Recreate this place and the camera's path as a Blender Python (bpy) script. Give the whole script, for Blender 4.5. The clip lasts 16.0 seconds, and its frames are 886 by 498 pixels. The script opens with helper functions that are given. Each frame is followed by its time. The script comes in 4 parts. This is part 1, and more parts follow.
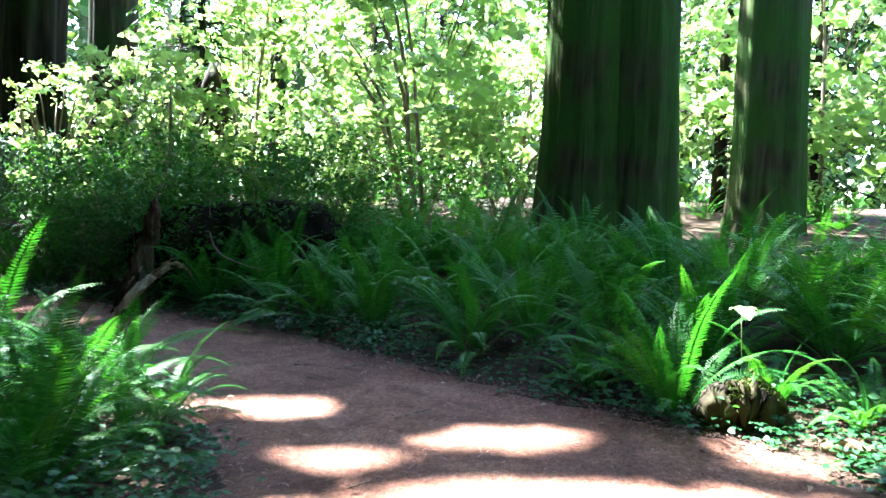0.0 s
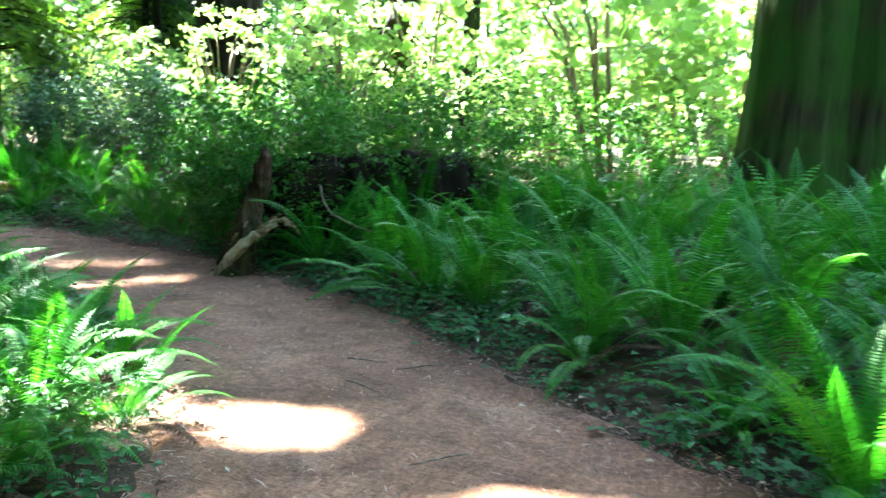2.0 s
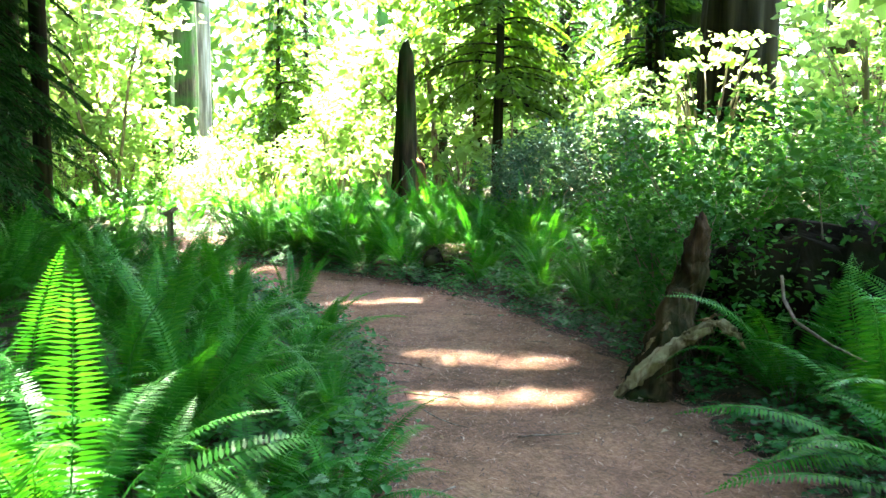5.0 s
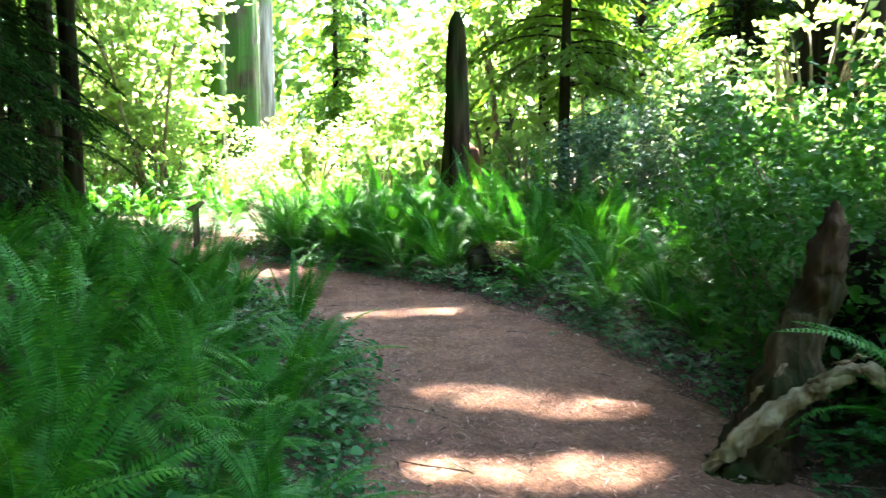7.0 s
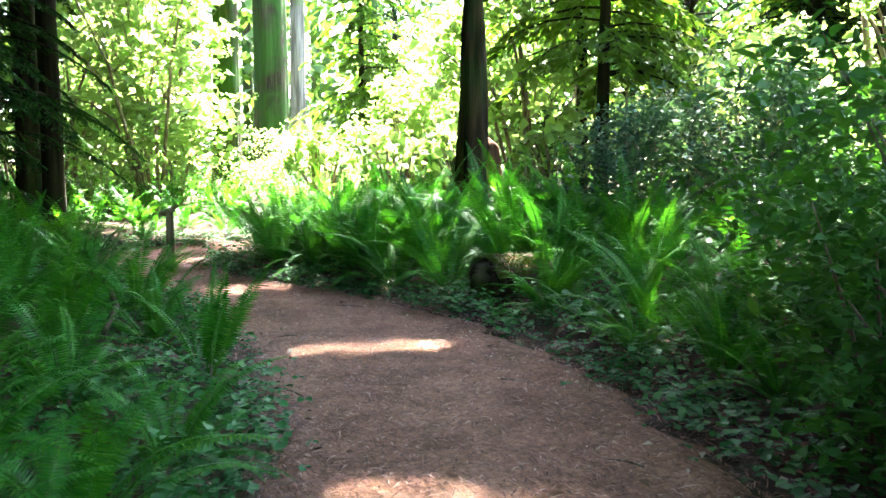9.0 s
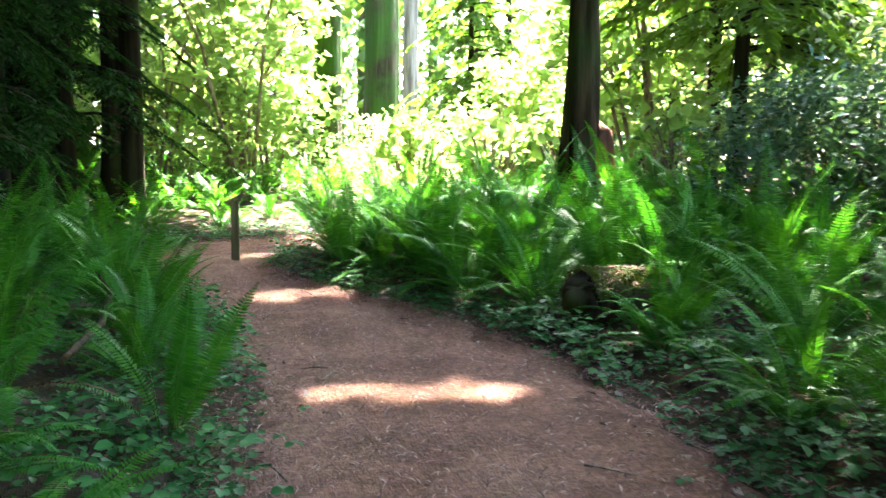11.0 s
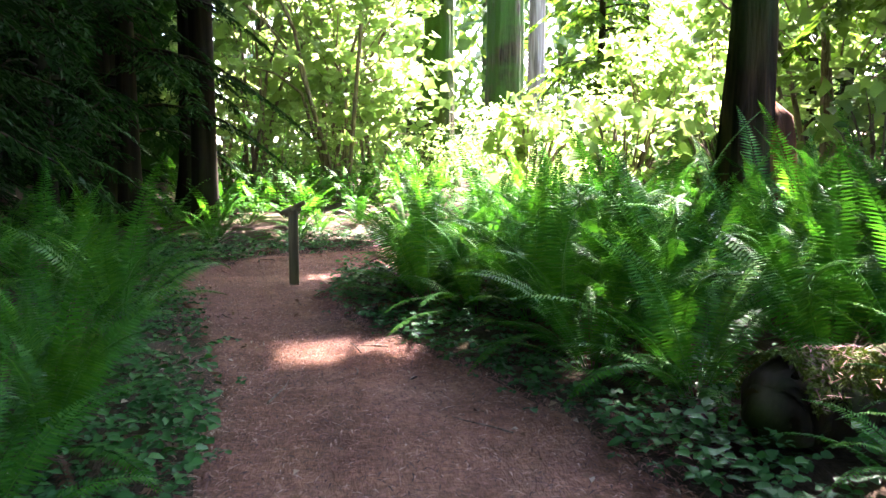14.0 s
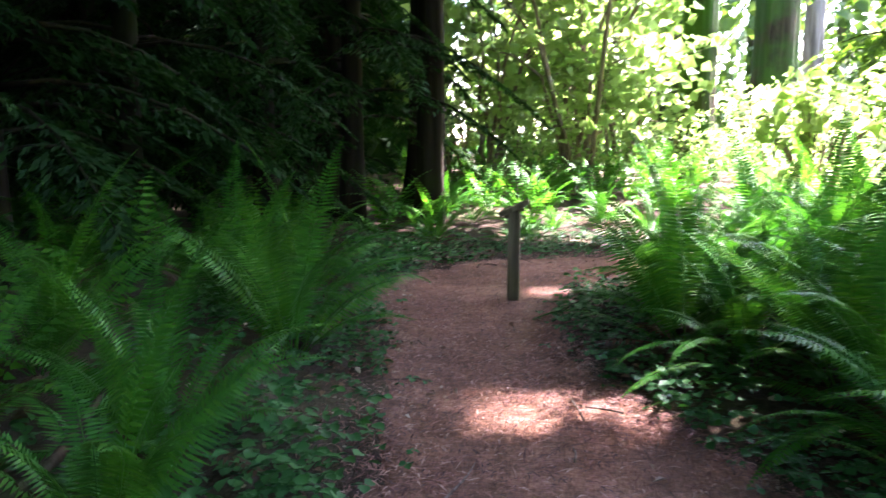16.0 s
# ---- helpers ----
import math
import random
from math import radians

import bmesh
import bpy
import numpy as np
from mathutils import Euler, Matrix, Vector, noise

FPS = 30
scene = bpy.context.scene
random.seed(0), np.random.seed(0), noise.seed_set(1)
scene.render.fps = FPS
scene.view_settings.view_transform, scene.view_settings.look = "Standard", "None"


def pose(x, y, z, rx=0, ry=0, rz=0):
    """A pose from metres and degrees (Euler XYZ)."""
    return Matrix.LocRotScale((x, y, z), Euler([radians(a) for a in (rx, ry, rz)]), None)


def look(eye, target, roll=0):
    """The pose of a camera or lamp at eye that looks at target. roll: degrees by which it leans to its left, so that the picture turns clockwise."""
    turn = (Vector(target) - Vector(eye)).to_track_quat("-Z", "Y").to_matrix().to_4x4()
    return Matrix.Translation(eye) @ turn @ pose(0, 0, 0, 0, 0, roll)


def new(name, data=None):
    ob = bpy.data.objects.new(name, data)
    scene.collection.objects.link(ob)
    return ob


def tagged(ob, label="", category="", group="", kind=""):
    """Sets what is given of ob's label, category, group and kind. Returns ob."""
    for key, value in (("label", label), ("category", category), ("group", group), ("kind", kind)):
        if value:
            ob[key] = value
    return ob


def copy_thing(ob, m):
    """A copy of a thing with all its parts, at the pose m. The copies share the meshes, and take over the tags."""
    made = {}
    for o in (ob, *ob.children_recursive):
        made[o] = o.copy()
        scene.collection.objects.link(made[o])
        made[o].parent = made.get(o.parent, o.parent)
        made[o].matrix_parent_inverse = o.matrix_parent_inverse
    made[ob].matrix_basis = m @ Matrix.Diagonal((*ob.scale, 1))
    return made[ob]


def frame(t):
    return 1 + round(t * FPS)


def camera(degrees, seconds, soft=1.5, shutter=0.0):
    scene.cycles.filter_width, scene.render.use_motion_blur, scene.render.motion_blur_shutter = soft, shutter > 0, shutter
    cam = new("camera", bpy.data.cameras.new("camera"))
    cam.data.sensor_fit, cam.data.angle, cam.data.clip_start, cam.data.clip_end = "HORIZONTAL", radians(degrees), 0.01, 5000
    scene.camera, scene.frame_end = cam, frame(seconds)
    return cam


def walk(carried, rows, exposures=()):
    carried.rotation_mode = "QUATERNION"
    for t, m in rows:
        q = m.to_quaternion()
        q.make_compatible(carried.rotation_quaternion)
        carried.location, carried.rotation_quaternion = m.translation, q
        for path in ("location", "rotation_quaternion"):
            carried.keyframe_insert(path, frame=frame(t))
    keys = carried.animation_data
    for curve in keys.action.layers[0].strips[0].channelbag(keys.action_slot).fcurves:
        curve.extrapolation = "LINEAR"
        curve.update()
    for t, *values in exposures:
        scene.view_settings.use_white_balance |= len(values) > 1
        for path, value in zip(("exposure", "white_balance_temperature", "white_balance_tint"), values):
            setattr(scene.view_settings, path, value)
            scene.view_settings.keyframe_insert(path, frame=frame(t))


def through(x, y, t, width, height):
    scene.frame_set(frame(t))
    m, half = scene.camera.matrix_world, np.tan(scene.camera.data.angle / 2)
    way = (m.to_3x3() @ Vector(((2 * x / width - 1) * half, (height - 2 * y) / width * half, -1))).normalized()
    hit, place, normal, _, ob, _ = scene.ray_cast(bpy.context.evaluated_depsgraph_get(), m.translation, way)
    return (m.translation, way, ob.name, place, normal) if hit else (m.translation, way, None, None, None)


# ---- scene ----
cam = camera(57.0, 16.0, shutter=0.3)
EXPOSURES = [(0, 4.7, 5600, 19), (0.7, 5.0, 5800, 13), (1.5, 5.4, 6050, 6), (2.5, 5.95, 6250, -1), (4.5, 6.0, 6800, 2), (8.5, 5.62, 6450, 14), (11, 5.7, 6650, 20), (12.5, 5.45, 6650, 32), (14, 5.2, 6400, 37), (16, 5.1, 6100, 42)]
PATH = [
    (0, (0.649, 1.494, 1.716), (0.567, 3.488, 1.583), 2.2),
    (0.5, (0.918, 2.032, 1.743), (0.742, 4.019, 1.598), 1.7),
    (1, (1.107, 2.59, 1.732), (0.713, 4.543, 1.555), 1.5),
    (1.5, (1.391, 3.149, 1.718), (1.008, 5.103, 1.523), 1.9),
    (2, (1.473, 3.721, 1.698), (0.847, 5.602, 1.433), 3.1),
    (2.5, (1.461, 4.326, 1.739), (0.643, 6.129, 1.455), 1.6),
    (3, (1.466, 4.864, 1.772), (0.414, 6.546, 1.514), 1.3),
    (3.5, (1.348, 5.318, 1.757), (-0.005, 6.746, 1.396), 1.5),
    (4, (1.119, 5.897, 1.813), (-0.343, 7.212, 1.452), 1.1),
    (4.5, (0.878, 6.386, 1.882), (-0.703, 7.587, 1.644), 1.1),
    (7, (-0.836, 8.276, 1.756), (-2.57, 9.246, 1.531), 0.0),
    (7.5, (-1.206, 8.583, 1.744), (-3.006, 9.415, 1.491), -0.5),
    (8, (-1.674, 9.035, 1.679), (-3.444, 9.923, 1.398), 0.1),
    (8.5, (-2.102, 9.473, 1.592), (-3.878, 10.363, 1.368), 0.0),
    (11, (-4.083, 10.912, 1.497), (-5.978, 11.513, 1.272), 0.7),
    (11.5, (-4.428, 11.087, 1.546), (-6.384, 11.436, 1.323), 0.3),
    (12, (-4.824, 11.227, 1.538), (-6.809, 11.349, 1.332), 1.0),
    (12.5, (-5.274, 11.433, 1.549), (-7.247, 11.667, 1.32), 0.4),
    (13, (-5.641, 11.633, 1.572), (-7.632, 11.71, 1.404), 1.0),
    (13.5, (-6.139, 11.791, 1.584), (-8.124, 11.936, 1.385), 1.1),
    (14, (-6.623, 11.907, 1.55), (-8.586, 12.198, 1.303), 0.2),
    (14.5, (-7.071, 11.973, 1.562), (-9.051, 12.061, 1.3), -0.2),
    (15, (-7.581, 12.019, 1.567), (-9.566, 12.039, 1.325), -0.2),
    (15.5, (-7.99, 12.074, 1.571), (-9.977, 12.001, 1.359), -0.3),
    (16, (-8.351, 12.061, 1.518), (-10.31, 11.763, 1.246), 0.2),
]
walk(cam, [(t, look(eye, target, roll)) for t, eye, target, roll in PATH], EXPOSURES)

# ---- light ----
SUN_BEARING, SUN_HEIGHT = 52.0, 53.0  # degrees to the left of +y, degrees above the horizon
world = bpy.data.worlds.new("sky")
scene.world = world
world.use_nodes = True
sky = world.node_tree.nodes.new("ShaderNodeTexSky")
sky.sky_type, sky.sun_disc = "NISHITA", False
sky.sun_elevation, sky.sun_rotation = radians(SUN_HEIGHT), radians(-SUN_BEARING)
back = world.node_tree.nodes["Background"]
back.inputs["Strength"].default_value = 0.12
world.node_tree.links.new(sky.outputs[0], back.inputs["Color"])
sun_data = bpy.data.lights.new("sun", "SUN")
sun_data.energy, sun_data.angle, sun_data.color = 4.6, radians(0.9), (1.0, 0.95, 0.86)
sun = new("sun", sun_data)
TO_SUN = Vector((-math.sin(radians(SUN_BEARING)) * math.cos(radians(SUN_HEIGHT)), math.cos(radians(SUN_BEARING)) * math.cos(radians(SUN_HEIGHT)), math.sin(radians(SUN_HEIGHT))))
sun.matrix_world = look(TO_SUN * 60, (0, 0, 0))


# ---- materials ----
def material(name):
    m = bpy.data.materials.new(name)
    m.use_nodes = True
    return m, m.node_tree.nodes, m.node_tree.links, m.node_tree.nodes["Principled BSDF"]


def noise_node(nodes, links, scale, detail=4.0, stretch=(1, 1, 1), distortion=0.0, space="Object"):
    where = nodes.new("ShaderNodeTexCoord")
    turn = nodes.new("ShaderNodeMapping")
    turn.inputs["Scale"].default_value = stretch
    tex = nodes.new("ShaderNodeTexNoise")
    tex.inputs["Scale"].default_value, tex.inputs["Detail"].default_value = scale, detail
    tex.inputs["Distortion"].default_value = distortion
    links.new(where.outputs[space], turn.inputs["Vector"])
    links.new(turn.outputs[0], tex.inputs["Vector"])
    return tex.outputs["Fac"]


def ramp_node(nodes, links, fac, stops):
    ramp = nodes.new("ShaderNodeValToRGB")
    while len(ramp.color_ramp.elements) < len(stops):
        ramp.color_ramp.elements.new(0.5)
    for element, (at, colour) in zip(ramp.color_ramp.elements, stops):
        element.position, element.color = at, (*colour, 1)
    links.new(fac, ramp.inputs[0])
    return ramp.outputs[0]


def mix_node(nodes, links, fac, a, b, kind="MIX"):
    mix = nodes.new("ShaderNodeMix")
    mix.data_type, mix.blend_type = "RGBA", kind
    for value, slot in ((fac, 0), (a, 6), (b, 7)):
        if hasattr(value, "is_linked"):
            links.new(value, mix.inputs[slot])
        else:
            mix.inputs[slot].default_value = value if slot == 0 else (*value, 1)
    return mix.outputs[2]


def bump_node(nodes, links, shader, height, strength, distance):
    bump = nodes.new("ShaderNodeBump")
    bump.inputs["Strength"].default_value, bump.inputs["Distance"].default_value = strength, distance
    links.new(height, bump.inputs["Height"])
    links.new(bump.outputs[0], shader.inputs["Normal"])


def leaf_material(name, dark, mid, light, through=0.35, rough=0.42, glow_green=1.25, glow=(1.25, 0.4), sheen=0.22):
    """Leaves: colour varies from plant to plant and from leaf to leaf, some light passes through."""
    m, nodes, links, shader = material(name)
    info, geo = nodes.new("ShaderNodeObjectInfo"), nodes.new("ShaderNodeNewGeometry")
    add = nodes.new("ShaderNodeMath")
    add.operation = "MULTIPLY_ADD"
    links.new(geo.outputs["Random Per Island"], add.inputs[0])
    add.inputs[1].default_value = 0.55
    half = nodes.new("ShaderNodeMath")
    half.operation = "MULTIPLY"
    links.new(info.outputs["Random"], half.inputs[0])
    half.inputs[1].default_value = 0.45
    links.new(half.outputs[0], add.inputs[2])
    colour = ramp_node(nodes, links, add.outputs[0], [(0.05, dark), (0.5, mid), (0.97, light)])
    patch = noise_node(nodes, links, 3.0, 3.0)
    colour = mix_node(nodes, links, patch, colour, tuple(0.72 * c for c in mid))
    links.new(colour, shader.inputs["Base Color"])
    shader.inputs["Roughness"].default_value = rough
    shader.inputs["Specular IOR Level"].default_value = sheen
    lucent = nodes.new("ShaderNodeBsdfTranslucent")
    warm = mix_node(nodes, links, 1.0, colour, (glow[0], glow_green, glow[1]), "MULTIPLY")
    links.new(warm, lucent.inputs["Color"])
    both = nodes.new("ShaderNodeMixShader")
    both.inputs[0].default_value = through
    links.new(shader.outputs[0], both.inputs[1])
    links.new(lucent.outputs[0], both.inputs[2])
    links.new(both.outputs[0], nodes["Material Output"].inputs["Surface"])
    return m


def bark_material(name, dark, mid, light, moss=(0.05, 0.09, 0.02), mossy=0.4, grain=5.0, depth=0.04):
    """Stringy bark with long upright furrows and patches of moss."""
    m, nodes, links, shader = material(name)
    furrow = noise_node(nodes, links, grain, 6.0, (1, 1, 0.07), 0.4)
    colour = ramp_node(nodes, links, furrow, [(0.3, dark), (0.5, mid), (0.72, light)])
    patch = noise_node(nodes, links, 0.9, 5.0)
    cover = ramp_node(nodes, links, patch, [(0.62 - 0.3 * mossy, (0, 0, 0)), (0.78 - 0.25 * mossy, (1, 1, 1))])
    fine = noise_node(nodes, links, 60.0, 3.0)
    green = mix_node(nodes, links, fine, tuple(0.5 * c for c in moss), tuple(1.5 * c for c in moss))
    links.new(mix_node(nodes, links, cover, colour, green), shader.inputs["Base Color"])
    shader.inputs["Roughness"].default_value = 0.9
    shader.inputs["Specular IOR Level"].default_value = 0.12
    bump_node(nodes, links, shader, furrow, 0.9, depth)
    return m


def soil_material(name, stops, grain_stops):
    """Trodden earth and needle litter: broad stains, grains and fine fibres."""
    m, nodes, links, shader = material(name)
    broad = noise_node(nodes, links, 0.9, 5.0)
    grain = noise_node(nodes, links, 24.0, 7.0, distortion=0.6)
    fibre = noise_node(nodes, links, 9.0, 7.0, (1, 4.5, 1), 2.2)
    cross = noise_node(nodes, links, 8.0, 7.0, (4.5, 1, 1), 2.2)
    colour = ramp_node(nodes, links, broad, stops)
    speck = ramp_node(nodes, links, grain, grain_stops)
    colour = mix_node(nodes, links, 0.6, colour, speck, "MULTIPLY")
    stain = ramp_node(nodes, links, noise_node(nodes, links, 3.2, 6.0, distortion=0.8), [(0.34, (0.62, 0.58, 0.56)), (0.52, (1, 1, 1)), (0.7, (1.2, 1.17, 1.14))])
    colour = mix_node(nodes, links, 0.8, colour, stain, "MULTIPLY")
    for strand in (fibre, cross):
        tone = ramp_node(nodes, links, strand, [(0.36, (0.5, 0.44, 0.42)), (0.5, (0.95, 0.95, 0.95)), (0.64, (1.45, 1.35, 1.3))])
        colour = mix_node(nodes, links, 0.45, colour, tone, "MULTIPLY")
    links.new(colour, shader.inputs["Base Color"])
    shader.inputs["Roughness"].default_value = 0.95
    shader.inputs["Specular IOR Level"].default_value = 0.15
    both = nodes.new("ShaderNodeMath")
    both.operation = "ADD"
    links.new(grain, both.inputs[0])
    links.new(fibre, both.inputs[1])
    bump_node(nodes, links, shader, both.outputs[0], 0.7, 0.02)
    return m


def island_material(name, stops, rough=0.85):
    """Small loose pieces, each of its own shade."""
    m, nodes, links, shader = material(name)
    geo = nodes.new("ShaderNodeNewGeometry")
    links.new(ramp_node(nodes, links, geo.outputs["Random Per Island"], stops), shader.inputs["Base Color"])
    shader.inputs["Roughness"].default_value = rough
    return m


TRAIL_SOIL = soil_material("trail_soil", [(0.3, (0.16, 0.084, 0.053)), (0.55, (0.245, 0.132, 0.083)), (0.75, (0.305, 0.182, 0.122))], [(0.35, (0.5, 0.45, 0.42)), (0.6, (1, 1, 1))])
FOREST_SOIL = soil_material("forest_soil", [(0.3, (0.035, 0.028, 0.018)), (0.55, (0.07, 0.05, 0.03)), (0.75, (0.06, 0.075, 0.025))], [(0.35, (0.45, 0.42, 0.4)), (0.6, (1, 1, 1))])
NEEDLES = island_material("needle_litter", [(0.0, (0.03, 0.014, 0.01)), (0.45, (0.135, 0.054, 0.036)), (0.85, (0.27, 0.125, 0.082)), (1.0, (0.42, 0.28, 0.21))])
DEAD_LEAF = island_material("dead_leaf", [(0.0, (0.12, 0.06, 0.03)), (0.5, (0.28, 0.17, 0.09)), (1.0, (0.42, 0.36, 0.28))])
FERN_GREEN = leaf_material("fern_green", (0.011, 0.088, 0.013), (0.031, 0.178, 0.018), (0.12, 0.3, 0.032), 0.38, 0.5, sheen=0.15)
FERN_DEAD = leaf_material("fern_dead", (0.04, 0.023, 0.012), (0.085, 0.05, 0.026), (0.16, 0.11, 0.06), 0.25, 0.8, 0.9)
SORREL_GREEN = leaf_material("sorrel_green", (0.014, 0.08, 0.024), (0.026, 0.13, 0.034), (0.06, 0.22, 0.05), 0.3, 0.5, sheen=0.25)
FAR_GREEN = leaf_material("far_green", (0.035, 0.08, 0.025), (0.07, 0.14, 0.04), (0.12, 0.21, 0.06), 0.4, 0.5)
# Lighter copy of the needle green, with sunlight on the boughs in its colour.
LIT_NEEDLE_GREEN = leaf_material("lit_needle_green", (0.06, 0.14, 0.025), (0.1, 0.21, 0.035), (0.16, 0.29, 0.05), 0.6, 0.5, 1.25)
# Paler than real leaves: strong sunlight is put into this green.
SUNLIT_MAPLE_GREEN = leaf_material("sunlit_maple_green", (0.15, 0.25, 0.08), (0.25, 0.4, 0.14), (0.4, 0.56, 0.27), 0.6, 0.45, 1.15, (1.15, 0.7))
SHRUB_GREEN = leaf_material("shrub_green", (0.018, 0.08, 0.018), (0.04, 0.15, 0.026), (0.095, 0.25, 0.04), 0.4, 0.6)
BLUE_SHRUB = leaf_material("blue_shrub", (0.03, 0.08, 0.055), (0.055, 0.13, 0.095), (0.1, 0.2, 0.15), 0.3, 0.55)
# Lowered below the needles' own green to deepen shade in the dark stands.
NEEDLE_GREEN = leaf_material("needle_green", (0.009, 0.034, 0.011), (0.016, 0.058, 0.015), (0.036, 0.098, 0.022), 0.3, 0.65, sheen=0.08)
REDWOOD_BARK = bark_material("redwood_bark", (0.012, 0.009, 0.006), (0.05, 0.04, 0.02), (0.1, 0.085, 0.045), (0.035, 0.085, 0.012), 0.95, 7.0, 0.09)
# Bark darker than its own colour: deep shade is mixed into the tones.
SHADED_BARK = bark_material("shaded_bark", (0.005, 0.004, 0.003), (0.017, 0.013, 0.008), (0.042, 0.032, 0.021), (0.016, 0.03, 0.006), 0.4)
# Sunlight on these trunks is put into the pale tones.
SUNLIT_BARK = bark_material("sunlit_bark", (0.09, 0.075, 0.055), (0.22, 0.19, 0.14), (0.38, 0.34, 0.27), (0.12, 0.15, 0.06), 0.2, 7.0, 0.015)
ROT_WOOD = bark_material("rotten_wood", (0.008, 0.005, 0.003), (0.034, 0.019, 0.011), (0.1, 0.056, 0.03), (0.025, 0.042, 0.01), 0.6, 9.0, 0.06)
TORN_WOOD = bark_material("torn_wood", (0.03, 0.012, 0.007), (0.11, 0.045, 0.022), (0.22, 0.1, 0.05), (0.03, 0.045, 0.012), 0.25, 9.0, 0.05)
SPLINTER_WOOD = bark_material("splintered_wood", (0.1, 0.062, 0.03), (0.29, 0.21, 0.12), (0.5, 0.4, 0.26), (0.1, 0.09, 0.04), 0.25, 16.0, 0.02)
MOSS_BARK = bark_material("mossy_bark", (0.012, 0.009, 0.006), (0.04, 0.03, 0.02), (0.09, 0.07, 0.045), (0.05, 0.08, 0.014), 0.6, 5.0, 0.03)
# Shade under the bushes is painted into this brown wood as near black.
SHADED_ROT = bark_material("shaded_rotten_wood", (0.004, 0.003, 0.002), (0.014, 0.009, 0.006), (0.035, 0.022, 0.014), (0.012, 0.02, 0.005), 0.4, 4.0, 0.06)
MOSS_TUFT = leaf_material("moss_tuft", (0.03, 0.05, 0.01), (0.06, 0.1, 0.015), (0.12, 0.16, 0.03), 0.2, 0.8)
POST_WOOD = bark_material("weathered_post_wood", (0.045, 0.036, 0.02), (0.12, 0.1, 0.058), (0.21, 0.175, 0.105), (0.08, 0.085, 0.025), 0.4, 14.0, 0.006)
TWIG_BARK = bark_material("twig_bark", (0.06, 0.045, 0.03), (0.16, 0.12, 0.09), (0.3, 0.25, 0.2), (0.1, 0.12, 0.05), 0.1, 20.0, 0.004)
STEM_GREEN = leaf_material("fern_stem", (0.05, 0.09, 0.025), (0.07, 0.12, 0.03), (0.1, 0.15, 0.04), 0.1, 0.5)

# ---- the lie of the land ----
LEFT_EDGE = [(-0.8, -4), (-0.7, 1), (-0.6, 4), (-0.75, 6), (-1.05, 6.9), (-1.8, 8.0), (-2.7, 8.75), (-3.9, 9.5), (-5.4, 10.3), (-6.9, 11.0), (-8.8, 11.3), (-10.5, 11.3), (-12.2, 11.15), (-14.3, 10.75), (-15.6, 10.2), (-17.0, 10.2), (-18.2, 11.0), (-19.0, 12.6), (-19.8, 15.5), (-20.7, 19)]
RIGHT_EDGE = [(3.6, -4), (3.4, 1), (3.3, 4), (3.3, 6), (2.95, 7.1), (1.45, 8.3), (0.6, 8.95), (-0.25, 9.75), (-1.35, 10.9), (-3.1, 11.85), (-5.5, 12.95), (-7.6, 13.45), (-9.4, 13.6), (-11.2, 13.3), (-12.5, 12.75), (-13.5, 12.25), (-14.6, 12.0), (-16.2, 12.1), (-17.4, 13.2), (-18.3, 16), (-19.1, 19.2)]


def resampled(points, count):
    p = np.array(points, float)
    along = np.r_[0, np.cumsum(np.hypot(*np.diff(p, axis=0).T))]
    s = np.linspace(0, along[-1], count)
    out = np.stack([np.interp(s, along, p[:, 0]), np.interp(s, along, p[:, 1])], 1)
    for _ in range(3):
        out[1:-1] = (out[:-2] + 2 * out[1:-1] + out[2:]) / 4
    return out


EDGE_L, EDGE_R = resampled(LEFT_EDGE, 90), resampled(RIGHT_EDGE, 90)
OUTLINE = np.concatenate([EDGE_L, EDGE_R[::-1]])


def line_distance(p, line):
    best = np.full(len(p), 1e9)
    for a, b in zip(line[:-1], line[1:]):
        ab = b - a
        s = np.clip(((p - a) @ ab) / max(ab @ ab, 1e-9), 0, 1)
        best = np.minimum(best, np.hypot(*(p - a - s[:, None] * ab).T))
    return best


def inside_trail(p):
    inside = np.zeros(len(p), bool)
    a, b = OUTLINE, np.roll(OUTLINE, -1, axis=0)
    for (x0, y0), (x1, y1) in zip(a, b):
        crosses = (y0 > p[:, 1]) != (y1 > p[:, 1])
        if y0 != y1:
            inside ^= crosses & (p[:, 0] < (x1 - x0) * (p[:, 1] - y0) / (y1 - y0) + x0)
    return inside


def waves(x, y):
    return 0.5 * np.sin(1.7 * x + 0.6 * np.sin(1.1 * y)) * np.cos(1.3 * y + 0.4 * x) + 0.3 * np.sin(3.9 * x + 2.1 * y) * np.cos(3.1 * y - 1.2 * x) + 0.2 * np.sin(8.3 * x - 5.1 * y)


def off_trail(p):
    """Distance outside the trail (negative inside) and how far to the north side a place lies, 0 to 1."""
    dl, dr = line_distance(p, EDGE_L), line_distance(p, EDGE_R)
    d = np.minimum(dl, dr)
    d = np.where(inside_trail(p), -d, d)
    return d, np.clip((dl - dr) / (np.minimum(dl + dr, 6.0) + 1e-6) * 1.2 + 0.5, 0, 1)


